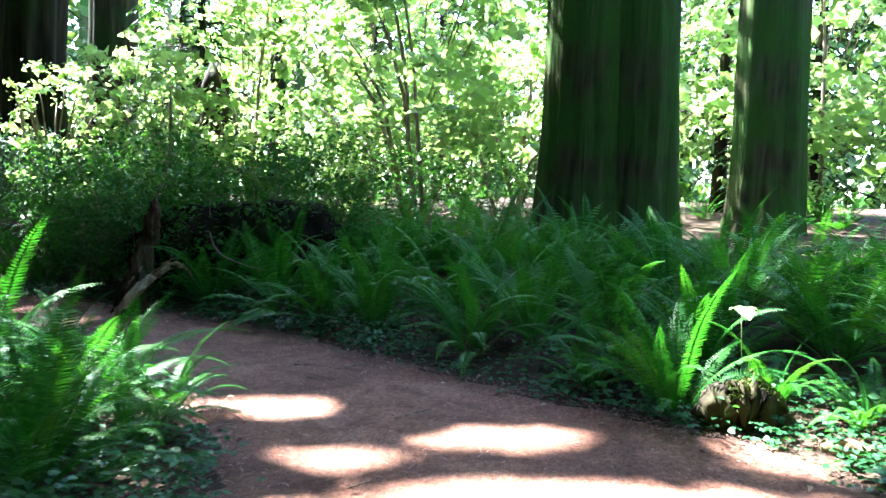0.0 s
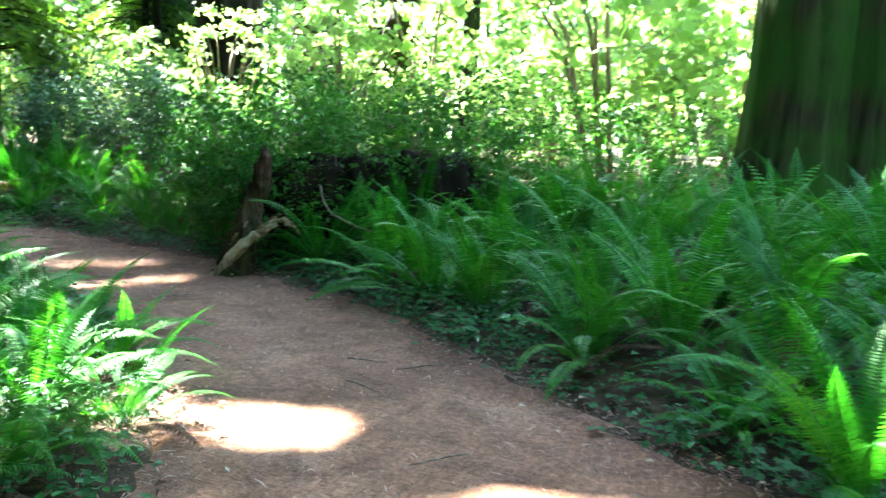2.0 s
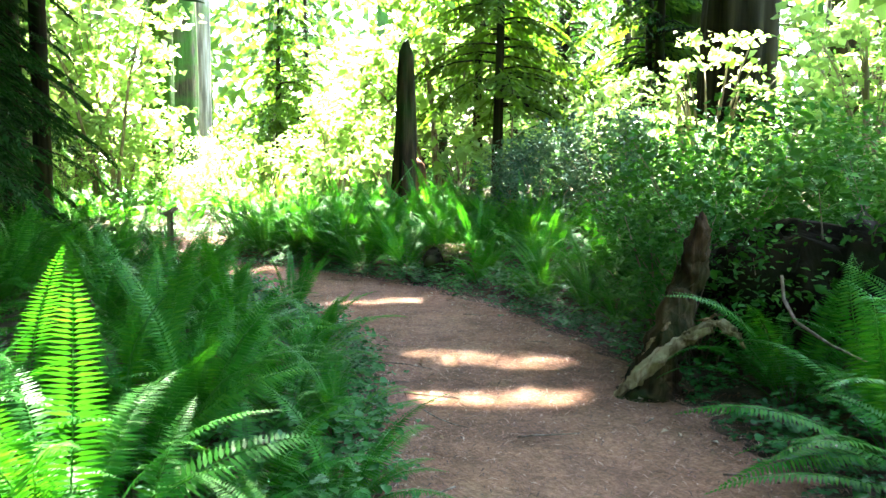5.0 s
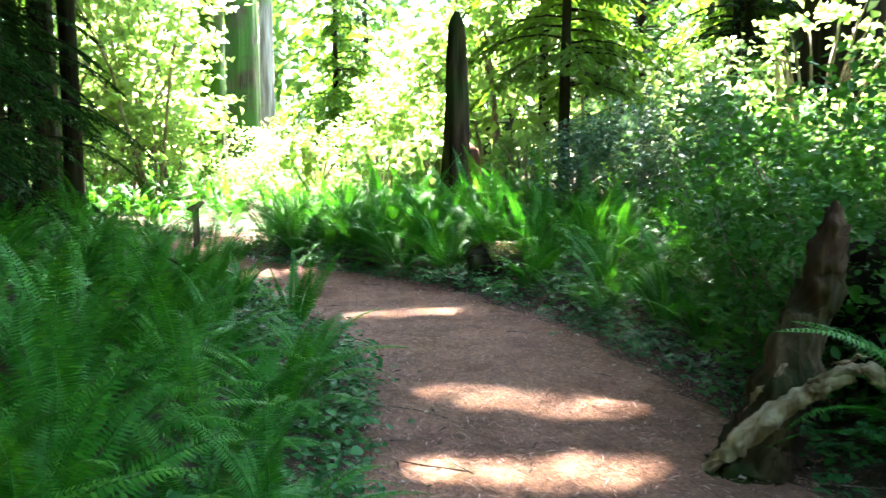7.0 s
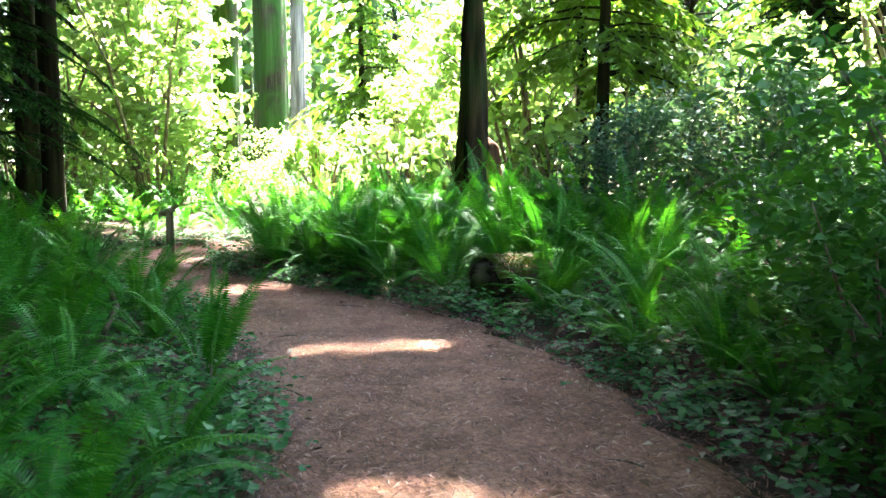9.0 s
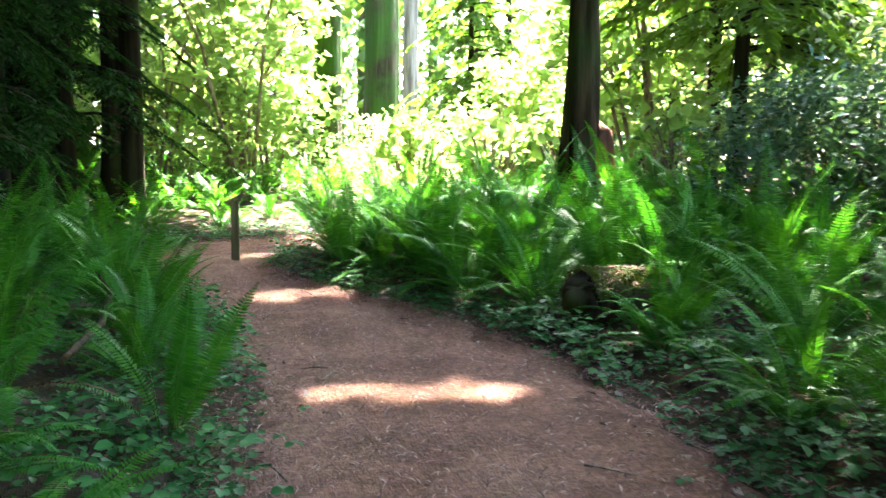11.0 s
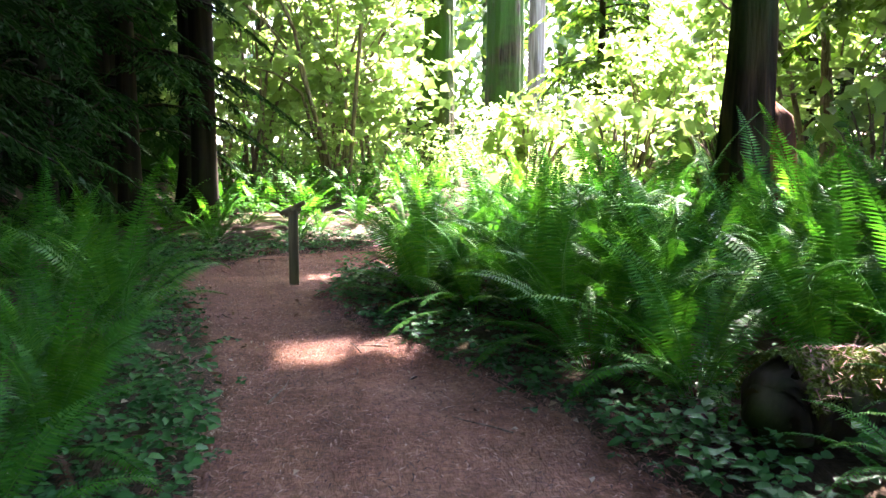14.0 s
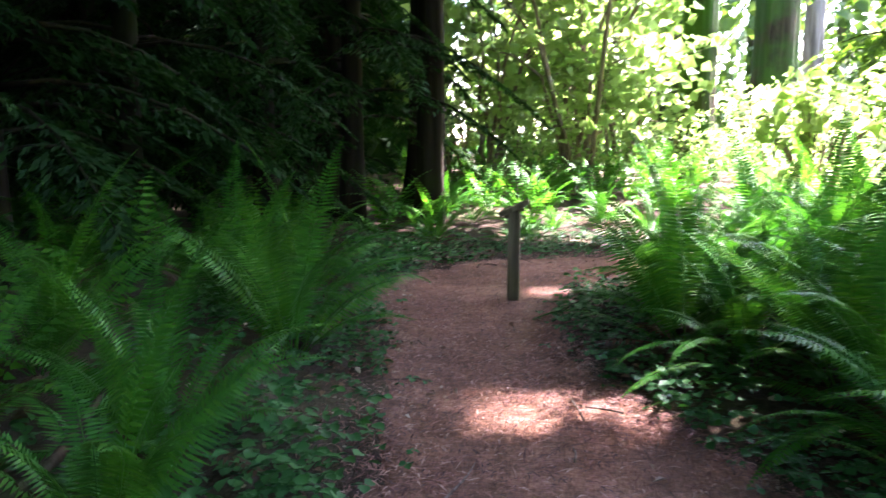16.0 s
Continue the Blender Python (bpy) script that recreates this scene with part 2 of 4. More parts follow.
def heights(x, y):
    p = np.stack([np.ravel(x), np.ravel(y)], 1).astype(float)
    d, north = off_trail(p)
    out = np.maximum(d, 0)
    rise = north * 1.9 * (1 - np.exp(-0.085 * np.maximum(out - 0.3, 0))) + (1 - north) * 0.45 * (1 - np.exp(-0.25 * out))
    far = np.clip((np.hypot(p[:, 0] + 8, p[:, 1] - 10) - 60) / 400, 0, 1)
    z = rise * (1 - far) + 0.07 * waves(p[:, 0], p[:, 1]) * np.clip(out * 1.5, 0, 1)
    z = np.where(d < 0, -0.05 * np.clip(-d / 0.25, 0, 1), z)
    return z.reshape(np.shape(x))


def height(x, y):
    return float(heights(np.array([x]), np.array([y]))[0])


# ---- building tools ----
def mesh_of(name, verts, faces, mat, smooth=False):
    """A mesh from arrays; faces all have the same number of corners."""
    verts, faces = np.asarray(verts, np.float32), np.asarray(faces, np.int32)
    me = bpy.data.meshes.new(name)
    me.vertices.add(len(verts))
    me.vertices.foreach_set("co", verts.ravel())
    me.loops.add(faces.size)
    me.loops.foreach_set("vertex_index", faces.ravel())
    me.polygons.add(len(faces))
    me.polygons.foreach_set("loop_start", np.arange(len(faces), dtype=np.int32) * faces.shape[1])
    me.update(calc_edges=True)
    if smooth:
        me.polygons.foreach_set("use_smooth", np.ones(len(faces), bool))
    me.materials.append(mat)
    return me


def part(name, me, parent, label=""):
    ob = new(name, me)
    ob.parent = parent
    return tagged(ob, label, kind="stuff" if name in ("branchwork", "twig_spray", "stem_cluster", "limbwork") else "")


def thing(name, label, category, group="", at=None):
    ob = new(name)
    ob.empty_display_size = 0.1
    if at is not None:
        ob.location = at
    return tagged(ob, label, category, group)


def unit(v):
    return v / np.maximum(np.linalg.norm(v, axis=-1, keepdims=True), 1e-9)


def leaf_quads(centres, ways, normals, length, width, fold=0.15, belly=0.05):
    """Pointed leaves, each one folded quad."""
    ways = unit(ways)
    side = unit(np.cross(ways, normals))
    up = np.cross(side, ways)
    length, width = np.broadcast_to(length, len(centres))[:, None], np.broadcast_to(width, len(centres))[:, None]
    v = np.stack([centres - ways * length / 2, centres + side * width / 2 + up * width * fold - ways * length * belly, centres + ways * length / 2 - up * width * fold, centres - side * width / 2 + up * width * fold - ways * length * belly], 1)
    return v.reshape(-1, 3), np.arange(len(centres) * 4).reshape(-1, 4)


def leaf_ovals(centres, ways, normals, length, width, fold=0.15):
    """Rounded leaves of two folded halves."""
    ways = unit(ways)
    side = unit(np.cross(ways, normals))
    up = np.cross(side, ways)
    length, width = np.broadcast_to(length, len(centres))[:, None], np.broadcast_to(width, len(centres))[:, None]
    lift = up * width * fold
    low, high = centres - ways * length * 0.2 + lift, centres + ways * length * 0.18 + lift
    v = np.stack([centres - ways * length / 2, low + side * width * 0.46, high + side * width * 0.42, centres + ways * length / 2 - lift, high - side * width * 0.42, low - side * width * 0.46], 1)
    n = np.arange(len(centres))[:, None] * 6
    return v.reshape(-1, 3), np.concatenate([n + [0, 1, 2, 3], n + [0, 3, 4, 5]])


def gnarled(verts, amount, size, seed=0):
    """Lumps and hollows at two scales."""
    out = np.array(verts, float)
    for k, v in enumerate(out):
        p = Vector(v) / size + Vector((seed, 0, 0))
        out[k] += np.array(noise.noise_vector(p)) * amount + np.array(noise.noise_vector(p * 3.1)) * amount * 0.45
    return out


def tube(points, radii, sides=10, rough=0.0, seed=0, flutes=0, flute_depth=0.0, squash=1.0, closed=True):
    """A tapering limb along points with an uneven outline: verts and quads, its ends closed by small rings."""
    rng = np.random.default_rng(seed)
    p, r = np.array(points, float), np.array(radii, float)
    t = unit(np.gradient(p, axis=0))
    ref = np.array([0, 0, 1.0]) if abs(t[0][2]) < 0.8 else np.array([1.0, 0, 0])
    a = np.linspace(0, 2 * np.pi, sides, endpoint=False)
    phase = rng.uniform(0, 6.28, 4)
    verts = []
    if closed:
        p, r, t = np.concatenate([p[:1], p, p[-1:]]), np.r_[r[0] * 0.02, r, r[-1] * 0.02], np.concatenate([t[:1], t, t[-1:]])
    for n in range(len(p)):
        u = unit(np.cross(ref, t[n]))
        w = np.cross(t[n], u)
        shape = 1 + flute_depth * np.sin(flutes * a + phase[0] + 0.25 * np.sin(n * 0.7)) + rough * (0.5 * np.sin(3 * a + phase[1] + n * 0.9) + 0.5 * np.sin(5 * a + phase[2] - n * 1.7) + rng.uniform(-0.6, 0.6, sides))
        verts.append(p[n] + (r[n] * shape)[:, None] * (np.cos(a)[:, None] * u + squash * np.sin(a)[:, None] * w))
    k = np.arange(sides)
    faces = [np.stack([n * sides + k, n * sides + (k + 1) % sides, (n + 1) * sides + (k + 1) % sides, (n + 1) * sides + k], 1) for n in range(len(p) - 1)]
    return np.concatenate(verts), np.concatenate(faces)


def joined(pieces):
    verts, faces, base = [], [], 0
    for v, f in pieces:
        verts.append(v)
        faces.append(f + base)
        base += len(v)
    return np.concatenate(verts), np.concatenate(faces)


# ---- ground and trail ----
def axis_steps(low, high, fine, reach):
    core = np.arange(low, high + fine / 2, fine)
    steps = fine * 1.22 ** np.arange(1, 60)
    out = np.cumsum(steps)
    out = out[: np.searchsorted(out, reach) + 1]
    return np.concatenate([(low - out)[::-1], core, high + out])


gx, gy = axis_steps(-22, 6, 0.16, 1500), axis_steps(-1, 20, 0.16, 1500)
mx, my = np.meshgrid(gx, gy)
mz = heights(mx, my)
idx = np.arange(mx.size).reshape(mx.shape)
quads = np.stack([idx[:-1, :-1], idx[:-1, 1:], idx[1:, 1:], idx[1:, :-1]], -1).reshape(-1, 4)
ground = new("ground", mesh_of("ground", np.stack([mx, my, mz], -1).reshape(-1, 3), quads, FOREST_SOIL, True))
tagged(ground, "dark forest floor of humus, needles and moss", "ground", kind="structure")

across = np.linspace(0, 1, 25)
long_l, long_r = resampled(LEFT_EDGE, 260), resampled(RIGHT_EDGE, 260)
ragged = 0.12 * np.sin(np.arange(260) * 0.55) * np.sin(np.arange(260) * 0.21) + 0.08 * np.sin(np.arange(260) * 1.7 + 1) + 0.05 * np.sin(np.arange(260) * 2.9 + 2)
lane = unit(long_r - long_l)
long_l2, long_r2 = long_l - lane * (0.12 + ragged[:, None]), long_r + lane * (0.12 + ragged[::-1, None])
tp = long_l2[:, None] + (long_r2 - long_l2)[:, None] * across[None, :, None]
edge = np.minimum(across, 1 - across)
tz = 0.012 * waves(tp[..., 0] * 1.3, tp[..., 1] * 1.3) + np.where(edge < 0.06, -0.09 * (1 - edge / 0.06), 0)[None] + 0.045 * np.clip((0.16 - edge) / 0.16, 0, 1)[None]
idx = np.arange(tz.size).reshape(tz.shape)
quads = np.stack([idx[:-1, :-1], idx[:-1, 1:], idx[1:, 1:], idx[1:, :-1]], -1).reshape(-1, 4)
trail = new("trail", mesh_of("trail", np.concatenate([tp, tz[..., None]], -1).reshape(-1, 3), quads, TRAIL_SOIL, True))
tagged(trail, "trodden brown earth footpath strewn with redwood needles", "footpath", kind="structure")

# ---- where the sun comes through the tree tops: x, y, height, half length, half width, turn ----
GLADES = [
    (-0.9, 7.75, 0, 0.55, 0.33, 25), (0.9, 7.25, 0, 0.7, 0.3, 15), (-0.15, 6.6, 0, 0.4, 0.16, 15), (1.35, 5.6, 0, 1.8, 0.8, 8),
    (2.9, 7.6, 0.4, 0.7, 0.8, 0), (-5.5, 11.65, 0, 0.75, 0.24, 45), (-4.4, 10.9, 0, 0.75, 0.2, 60), (-8.9, 12.3, 0, 0.75, 0.22, 75),
    (-12.75, 12.1, 0, 0.65, 0.3, 85), (-16.3, 11.95, 0, 0.35, 0.25, 60), (-2.9, 7.5, 0.8, 1.2, 0.85, 35),
]
GLADES += [(-13.0, 12.9, 0.1, 0.4, 0.15, 20), (-10.15, 14.45, 0.6, 0.22, 0.1, 90), (-8.4, 18.5, 2.6, 1.2, 1.0, 0), (-1.5, 6.1, 0.6, 0.22, 0.14, 30)]


def in_glade(points, margin):
    """Which of these leaves would stand in the beams that reach the ground."""
    hit = np.zeros(len(points), bool)
    for x, y, z, a, b, turn in GLADES:
        s = (points[:, 2] - z) / TO_SUN.z
        dx, dy = points[:, 0] - s * TO_SUN.x - x, points[:, 1] - s * TO_SUN.y - y
        c, k = math.cos(radians(turn)), math.sin(radians(turn))
        hit |= ((c * dx + k * dy) / (a + margin)) ** 2 + ((-k * dx + c * dy) / (b + margin)) ** 2 < 1
    return hit


# ---- trees ----
TREES = []


def trunk_mesh(name, radius, tall, mat, flutes=9, depth=0.06, flare=0.45, lean=(0, 0), seed=0, taper=0.35, sides=36):
    z = np.concatenate([[-0.5, 0, 0.2, 0.45, 0.8, 1.3, 2.0], np.linspace(3, tall, max(3, int(tall / 1.6)))])
    r = radius * (1 + flare * np.exp(-np.maximum(z, 0) / 0.7)) * (1 - taper * np.clip(z / tall, 0, 1))
    bend = 0.04 * radius * np.sin(z * 0.8 + seed)
    pts = np.stack([lean[0] * z / tall + bend, lean[1] * z / tall + bend * 0.5, z], 1)
    v, f = tube(pts, r, sides, 0.02, seed, flutes, depth)
    return mesh_of(name, v, f, mat, True)


def big_tree(x, y, radius, tall, mat, label, flutes=9, stems=None, flare=0.45, name="redwood_tree", category="tree", shade=True, depth=0.06):
    tree = thing(name, label, category, at=(x, y, height(x, y)))
    for n, (dx, dy, share) in enumerate(stems or [(0, 0, 1)]):
        ob = part("trunk", trunk_mesh("trunk", radius * share, tall, mat, flutes, depth, flare, (0, 0), len(TREES) * 7 + n), tree)
        ob.location = (dx, dy, 0)
    TREES.append((tree, x, y, tall, shade))
    return tree


big_tree(2.85, 16.2, 0.72, 24, REDWOOD_BARK, "huge mossy redwood of two fused stems behind ferns", 13, [(-0.42, 0, 1), (0.52, 0.15, 1.05)], 0.28, depth=0.07)
big_tree(6.62, 18.9, 0.72, 24, REDWOOD_BARK, "large mossy dark redwood trunk among ferns", 9, flare=0.15, depth=0.08)
big_tree(-16.2, 27.4, 1.6, 26, REDWOOD_BARK, "massive fluted redwood trunk with mossy bark", 11, flare=0.3, depth=0.1)
big_tree(-12.0, 24.2, 0.9, 26, SHADED_BARK, "dark fluted redwood trunk behind the bushes", 9, flare=0.3, depth=0.1)
big_tree(-12.4, 30.0, 0.85, 26, ROT_WOOD, "fluted reddish-brown redwood trunk in dappled light", 10, flare=0.2)
big_tree(-42.3, 19.9, 0.85, 26, REDWOOD_BARK, "tall mossy trunk beyond the sunlit clearing", 6, flare=0.6)
big_tree(-28.5, 15.0, 0.42, 22, REDWOOD_BARK, "slim mossy trunk in the sunny clearing", 5)
big_tree(-5.7, 26.8, 0.26, 20, SHADED_BARK, "slim dark conifer trunk", 5, flare=0.2)
big_tree(1.0, 37.5, 0.42, 22, REDWOOD_BARK, "pale green lit trunk far among leaves", 6)
big_tree(-11.8, 33.6, 0.15, 16, SUNLIT_BARK, "thin pale trunk lit white by the sun", 3, flare=0.1, name="pale_tree")
big_tree(-46.0, 22.3, 0.42, 22, SUNLIT_BARK, "pale sunlit trunk beyond the clearing", 4, name="pale_tree")
big_tree(-34.0, 21.6, 0.17, 18, SUNLIT_BARK, "thin pale trunk beyond the clearing", 3, flare=0.1, name="pale_tree")
big_tree(-28.0, 31.9, 0.28, 20, SUNLIT_BARK, "pale sunlit trunk behind the bushes", 4, name="pale_tree")
big_tree(-22.6, 31.6, 0.17, 20, SHADED_BARK, "slim dark trunk behind the bushes", 4, flare=0.1)
big_tree(-19.0, 33.0, 0.13, 18, SHADED_BARK, "thin dark trunk behind the bushes", 4, flare=0.1)
big_tree(-20.9, 8.3, 0.42, 22, SHADED_BARK, "dark redwood trunk in deep shade", 8)
big_tree(-20.6, 10.0, 0.2, 20, SHADED_BARK, "slender dark trunk in deep shade", 5, flare=0.25)
big_tree(-22.6, 9.6, 0.3, 20, SHADED_BARK, "dark redwood trunk in deep shade", 7)
big_tree(-17.8, 3.0, 0.55, 24, SHADED_BARK, "dark redwood trunk in deep shade", 9)
big_tree(-11.5, 2.0, 0.5, 24, SHADED_BARK, "dark redwood trunk in deep shade", 8)
# Three trunks out of view, added to bear part of the shading crowns.
big_tree(9.5, 9.0, 0.7, 24, REDWOOD_BARK, "mossy redwood trunk added beside the trail, out of view", 8)
big_tree(-5.5, 3.2, 0.6, 24, REDWOOD_BARK, "mossy redwood trunk added beside the trail, out of view", 8)
big_tree(5.5, -4.0, 0.7, 24, REDWOOD_BARK, "mossy redwood trunk added beside the trail, out of view", 8)

# the broken-topped snags
dark_snag = thing("snag", "dark broken-off tree stump with a jagged top", "dead tree", at=(-6.3, 22.6, height(-6.3, 22.6)))
part("trunk", mesh_of("trunk", *tube([(0, 0, -0.4), (0, 0, 0.3), (0.03, 0, 1.2), (0.02, 0, 2.4), (0, 0, 3.3), (0.05, 0, 3.9)], [0.6, 0.46, 0.4, 0.36, 0.34, 0.16], 22, 0.05, 5, 6, 0.08), SHADED_BARK, True), dark_snag)
snag = thing("snag", "mossy dead trunk split to reddish torn wood", "dead tree", at=(-14.5, 16.32, height(-14.5, 16.32)))
part("trunk", mesh_of("trunk", *tube([(0, -0.05, -0.4), (0, -0.08, 0.3), (0, -0.1, 1.0), (0, -0.11, 1.5), (-0.02, -0.1, 2.3), (-0.04, -0.08, 3.3), (-0.05, -0.06, 3.8), (-0.02, -0.1, 4.05)], [0.42, 0.34, 0.27, 0.24, 0.215, 0.19, 0.15, 0.05], 22, 0.1, 6, 6, 0.1), ROT_WOOD, True), snag)
part("torn_wood", mesh_of("torn_wood", *tube([(0.05, 0.1, -0.4), (0.05, 0.14, 0.3), (0.04, 0.17, 0.8), (0.03, 0.2, 1.2), (0.02, 0.19, 1.42), (0.0, 0.14, 1.58)], [0.36, 0.3, 0.23, 0.19, 0.15, 0.04], 18, 0.14, 9, 7, 0.1), TORN_WOOD, True), snag, "reddish broken heartwood")

# ---- crowns: unseen needle sprays added high overhead to shade, parted where beams come down ----
rng = np.random.default_rng(11)
n = 130000
foot = np.stack([rng.uniform(-44, 11, n), rng.uniform(-8, 19, n), np.zeros(n)], 1)
over_trail = np.stack([rng.uniform(-19, 4, 45000), rng.uniform(5, 15.5, 45000), np.zeros(45000)], 1)
over_bend = np.stack([rng.uniform(-4, 3.6, 16000), rng.uniform(7.2, 13.5, 16000), np.zeros(16000)], 1)
foot = np.concatenate([foot, over_trail, over_bend])
z = rng.uniform(11, 19, len(foot))
spray = foot + (z / TO_SUN.z)[:, None] * np.array(TO_SUN)
spray[:, 2] = z
glade = in_glade(spray, 0.02 + 0.34 * rng.uniform(size=len(spray)) ** 1.5)
keep = ~glade | ((foot[:, 0] < -1.9) & (rng.uniform(size=len(foot)) < np.where(foot[:, 0] < -3.2, 0.8, 0.45)))
dapple = 0.5 + 0.5 * np.sin(foot[:, 0] * 0.9 + 1.3 * np.sin(foot[:, 1] * 0.8)) * np.sin(foot[:, 1] * 1.1 + 0.7 * foot[:, 0])
keep &= ~((foot[:, 1] > 16.8) & (dapple > 0.4) & ((foot[:, 0] < -13.8) | (foot[:, 0] > -7.8)))
keep &= ~((foot[:, 0] < -19.5) & (foot[:, 1] > np.where(foot[:, 0] < -21, 7.8, 9.6)))
thin = np.where((foot[:, 1] > np.where(foot[:, 0] < -14, 12.7, np.where(foot[:, 0] < -10.5, 13.5, 13.8))) & (foot[:, 0] < -5), np.where(foot[:, 0] < -14, 0.92, np.where(foot[:, 0] < -10.5, 0.8, np.where(foot[:, 0] < -8.2, 0.52, 0.72))), np.where((foot[:, 1] > 9.6) & (foot[:, 0] > -5) & (foot[:, 1] > 8.5 - 0.75 * foot[:, 0]), 0.42, 0.0))
thin = np.where((foot[:, 0] < -2.5) & (foot[:, 0] > -7) & (foot[:, 1] < 10.2 + 0.3 * (foot[:, 0] + 7) * -1) & (foot[:, 1] > 5), 0.1, thin)
thin = np.where((foot[:, 0] < -3.2) & (foot[:, 0] > -8) & (foot[:, 1] > 13.7 - 0.3 * (foot[:, 0] + 5)) & (foot[:, 1] < 17), 0.7, thin)
thin = np.where((foot[:, 0] < -8.2) & (foot[:, 0] > -13.5) & (foot[:, 1] > 16), 0.5, thin)
keep &= rng.uniform(size=len(foot)) > thin
spray, glade = spray[keep], glade[keep]
# Unseen sprays over the ground behind, added against light from the south.
behind = np.stack([rng.uniform(-40, 14, 60000), rng.uniform(-16, 7, 60000), rng.uniform(8, 16, 60000)], 1)
behind = behind[~in_glade(behind, 0.16)]
# Low sprays out of view, added to darken the ferns and trail below.
low_south = np.stack([rng.uniform(-18, -5.5, 24000), rng.uniform(3.5, 13.0, 24000), rng.uniform(5.4, 9, 24000)], 1)
behind = np.concatenate([behind, low_south[~in_glade(low_south, 0.25)]])
# More unseen sprays to the east and south, closing off open sky.
east = np.stack([rng.uniform(0, 34, 7000), rng.uniform(-18, 2, 7000), rng.uniform(9, 18, 7000)], 1)
south = np.stack([rng.uniform(-46, 14, 8000), rng.uniform(-30, -14, 8000), rng.uniform(8, 17, 8000)], 1)
wide = np.concatenate([east, south])
wide = wide[~in_glade(wide, 0.3)]
sparse = np.concatenate([np.zeros(len(spray) + len(behind), bool), np.ones(len(wide), bool)])
spray, glade = np.concatenate([spray, behind, wide]), np.concatenate([glade, np.zeros(len(behind) + len(wide), bool)])
ways = rng.normal(size=spray.shape) * (1, 1, 0.35)
sizes = rng.uniform(0.3, 0.6, len(spray)) * np.where(glade, 0.4, np.where(sparse, 2.0, 1.0))
shaders = [t for t in TREES if t[4]]
nearest = np.argmin([(spray[:, 0] - t[1]) ** 2 + (spray[:, 1] - t[2]) ** 2 for t in shaders], axis=0)
for k, (tree, x, y, tall, _) in enumerate(shaders):
    mine = nearest == k
    if mine.sum() > 10:
        c = spray[mine] - np.array(tree.location)
        v, f = leaf_quads(c, ways[mine], rng.normal(size=c.shape) * 0.35 + np.array(TO_SUN), sizes[mine], sizes[mine] * 0.42)
        limbs = []
        for j in rng.choice(len(c), min(26, len(c)), replace=False):
            start = np.array([0, 0, min(c[j][2] * 0.9, tall - 1)])
            if in_glade(np.linspace(start, c[j], 12) + np.array(tree.location), 0.12).any():
                continue
            limbs.append(tube([start, (start + c[j]) / 2 + (0, 0, 0.4), c[j]], [0.09, 0.06, 0.02], 5, 0, j))
        part("crown", mesh_of("crown", v, f, NEEDLE_GREEN), tree, "dark green needle sprays added out of view to cast shade")
        if limbs:
            part("limbwork", mesh_of("limbwork", *joined(limbs), SHADED_BARK), tree)


# ---- conifers with low drooping boughs ----
def conifer_kind(seed, tall, spread, low, per_bough, boughs, mat, small=0.1, large=0.22, slim=0.3):
    rng = np.random.default_rng(seed)
    tree = thing("conifer", "young conifer with drooping feathery green boughs", "tree")
    limbs, c, w, s = [], [], [], []
    for b in range(boughs):
        z = low + (tall - low) * (b + rng.uniform()) / boughs
        long = spread * (1 - 0.8 * (z - low) / (tall - low)) * rng.uniform(0.6, 1.1)
        a = rng.uniform(0, 6.283)
        out = np.array([math.cos(a), math.sin(a), 0])
        s_ = np.linspace(0, 1, 6)[:, None]
        pts = np.array([0, 0, z]) + out * long * s_ + np.array([0, 0, 1]) * (0.25 * long * s_ - 0.62 * long * s_**2)
        limbs.append(tube(pts, np.linspace(0.03, 0.006, 6), 4, 0, b))
        k = int(per_bough * long / spread) + 6
        q = rng.uniform(0.12, 1.02, k)
        side = np.cross(out, (0, 0, 1)) * rng.choice((-1, 1), k)[:, None]
        reach = 0.32 * long * (1.05 - q) + 0.08
        off = rng.uniform(0, 1, k)[:, None] * reach[:, None] * (side * 0.8 + out * 0.5 - np.array([0, 0, 0.55]))
        c.append(np.array([0, 0, z]) + out * (long * q)[:, None] + np.array([0, 0, 1]) * (0.25 * long * q - 0.62 * long * q**2)[:, None] + off)
        w.append(side * 0.8 + out * 0.6 - np.array([0, 0, 0.55]) + rng.normal(size=(k, 3)) * 0.25)
        s.append(rng.uniform(small, large, k))
    c, w, s = np.concatenate(c), np.concatenate(w), np.concatenate(s)
    part("trunk", mesh_of("trunk", *tube([(0, 0, -0.4), (0, 0, 1), (0.05, 0, tall * 0.5), (0, 0.03, tall)], [0.2, 0.15, 0.1, 0.02], 12, 0.04, seed, 5, 0.05), SHADED_BARK, True), tree)
    part("branchwork", mesh_of("branchwork", *joined(limbs), SHADED_BARK), tree)
    part("foliage", mesh_of("foliage", *leaf_quads(c, w, rng.normal(size=c.shape) * 0.5 + (0, 0, 1), s, s * slim), mat), tree)
    return tree


def stand(kinds, spots, rng, low, high):
    """Puts copies of the kinds at the spots, the kinds themselves at the first ones."""
    used = set()
    for n, (x, y) in enumerate(spots):
        k = n % len(kinds)
        m = Matrix.Translation((x, y, height(x, y))) @ Matrix.Rotation(rng.uniform(0, 6.28), 4, "Z") @ Matrix.Scale(rng.uniform(low, high), 4)
        if k not in used:
            used.add(k)
            todo.append((kinds[k], m))
        else:
            copy_thing(kinds[k], m)


todo = []  # the patterns themselves are moved to their places after all copies are taken
rng = np.random.default_rng(5)
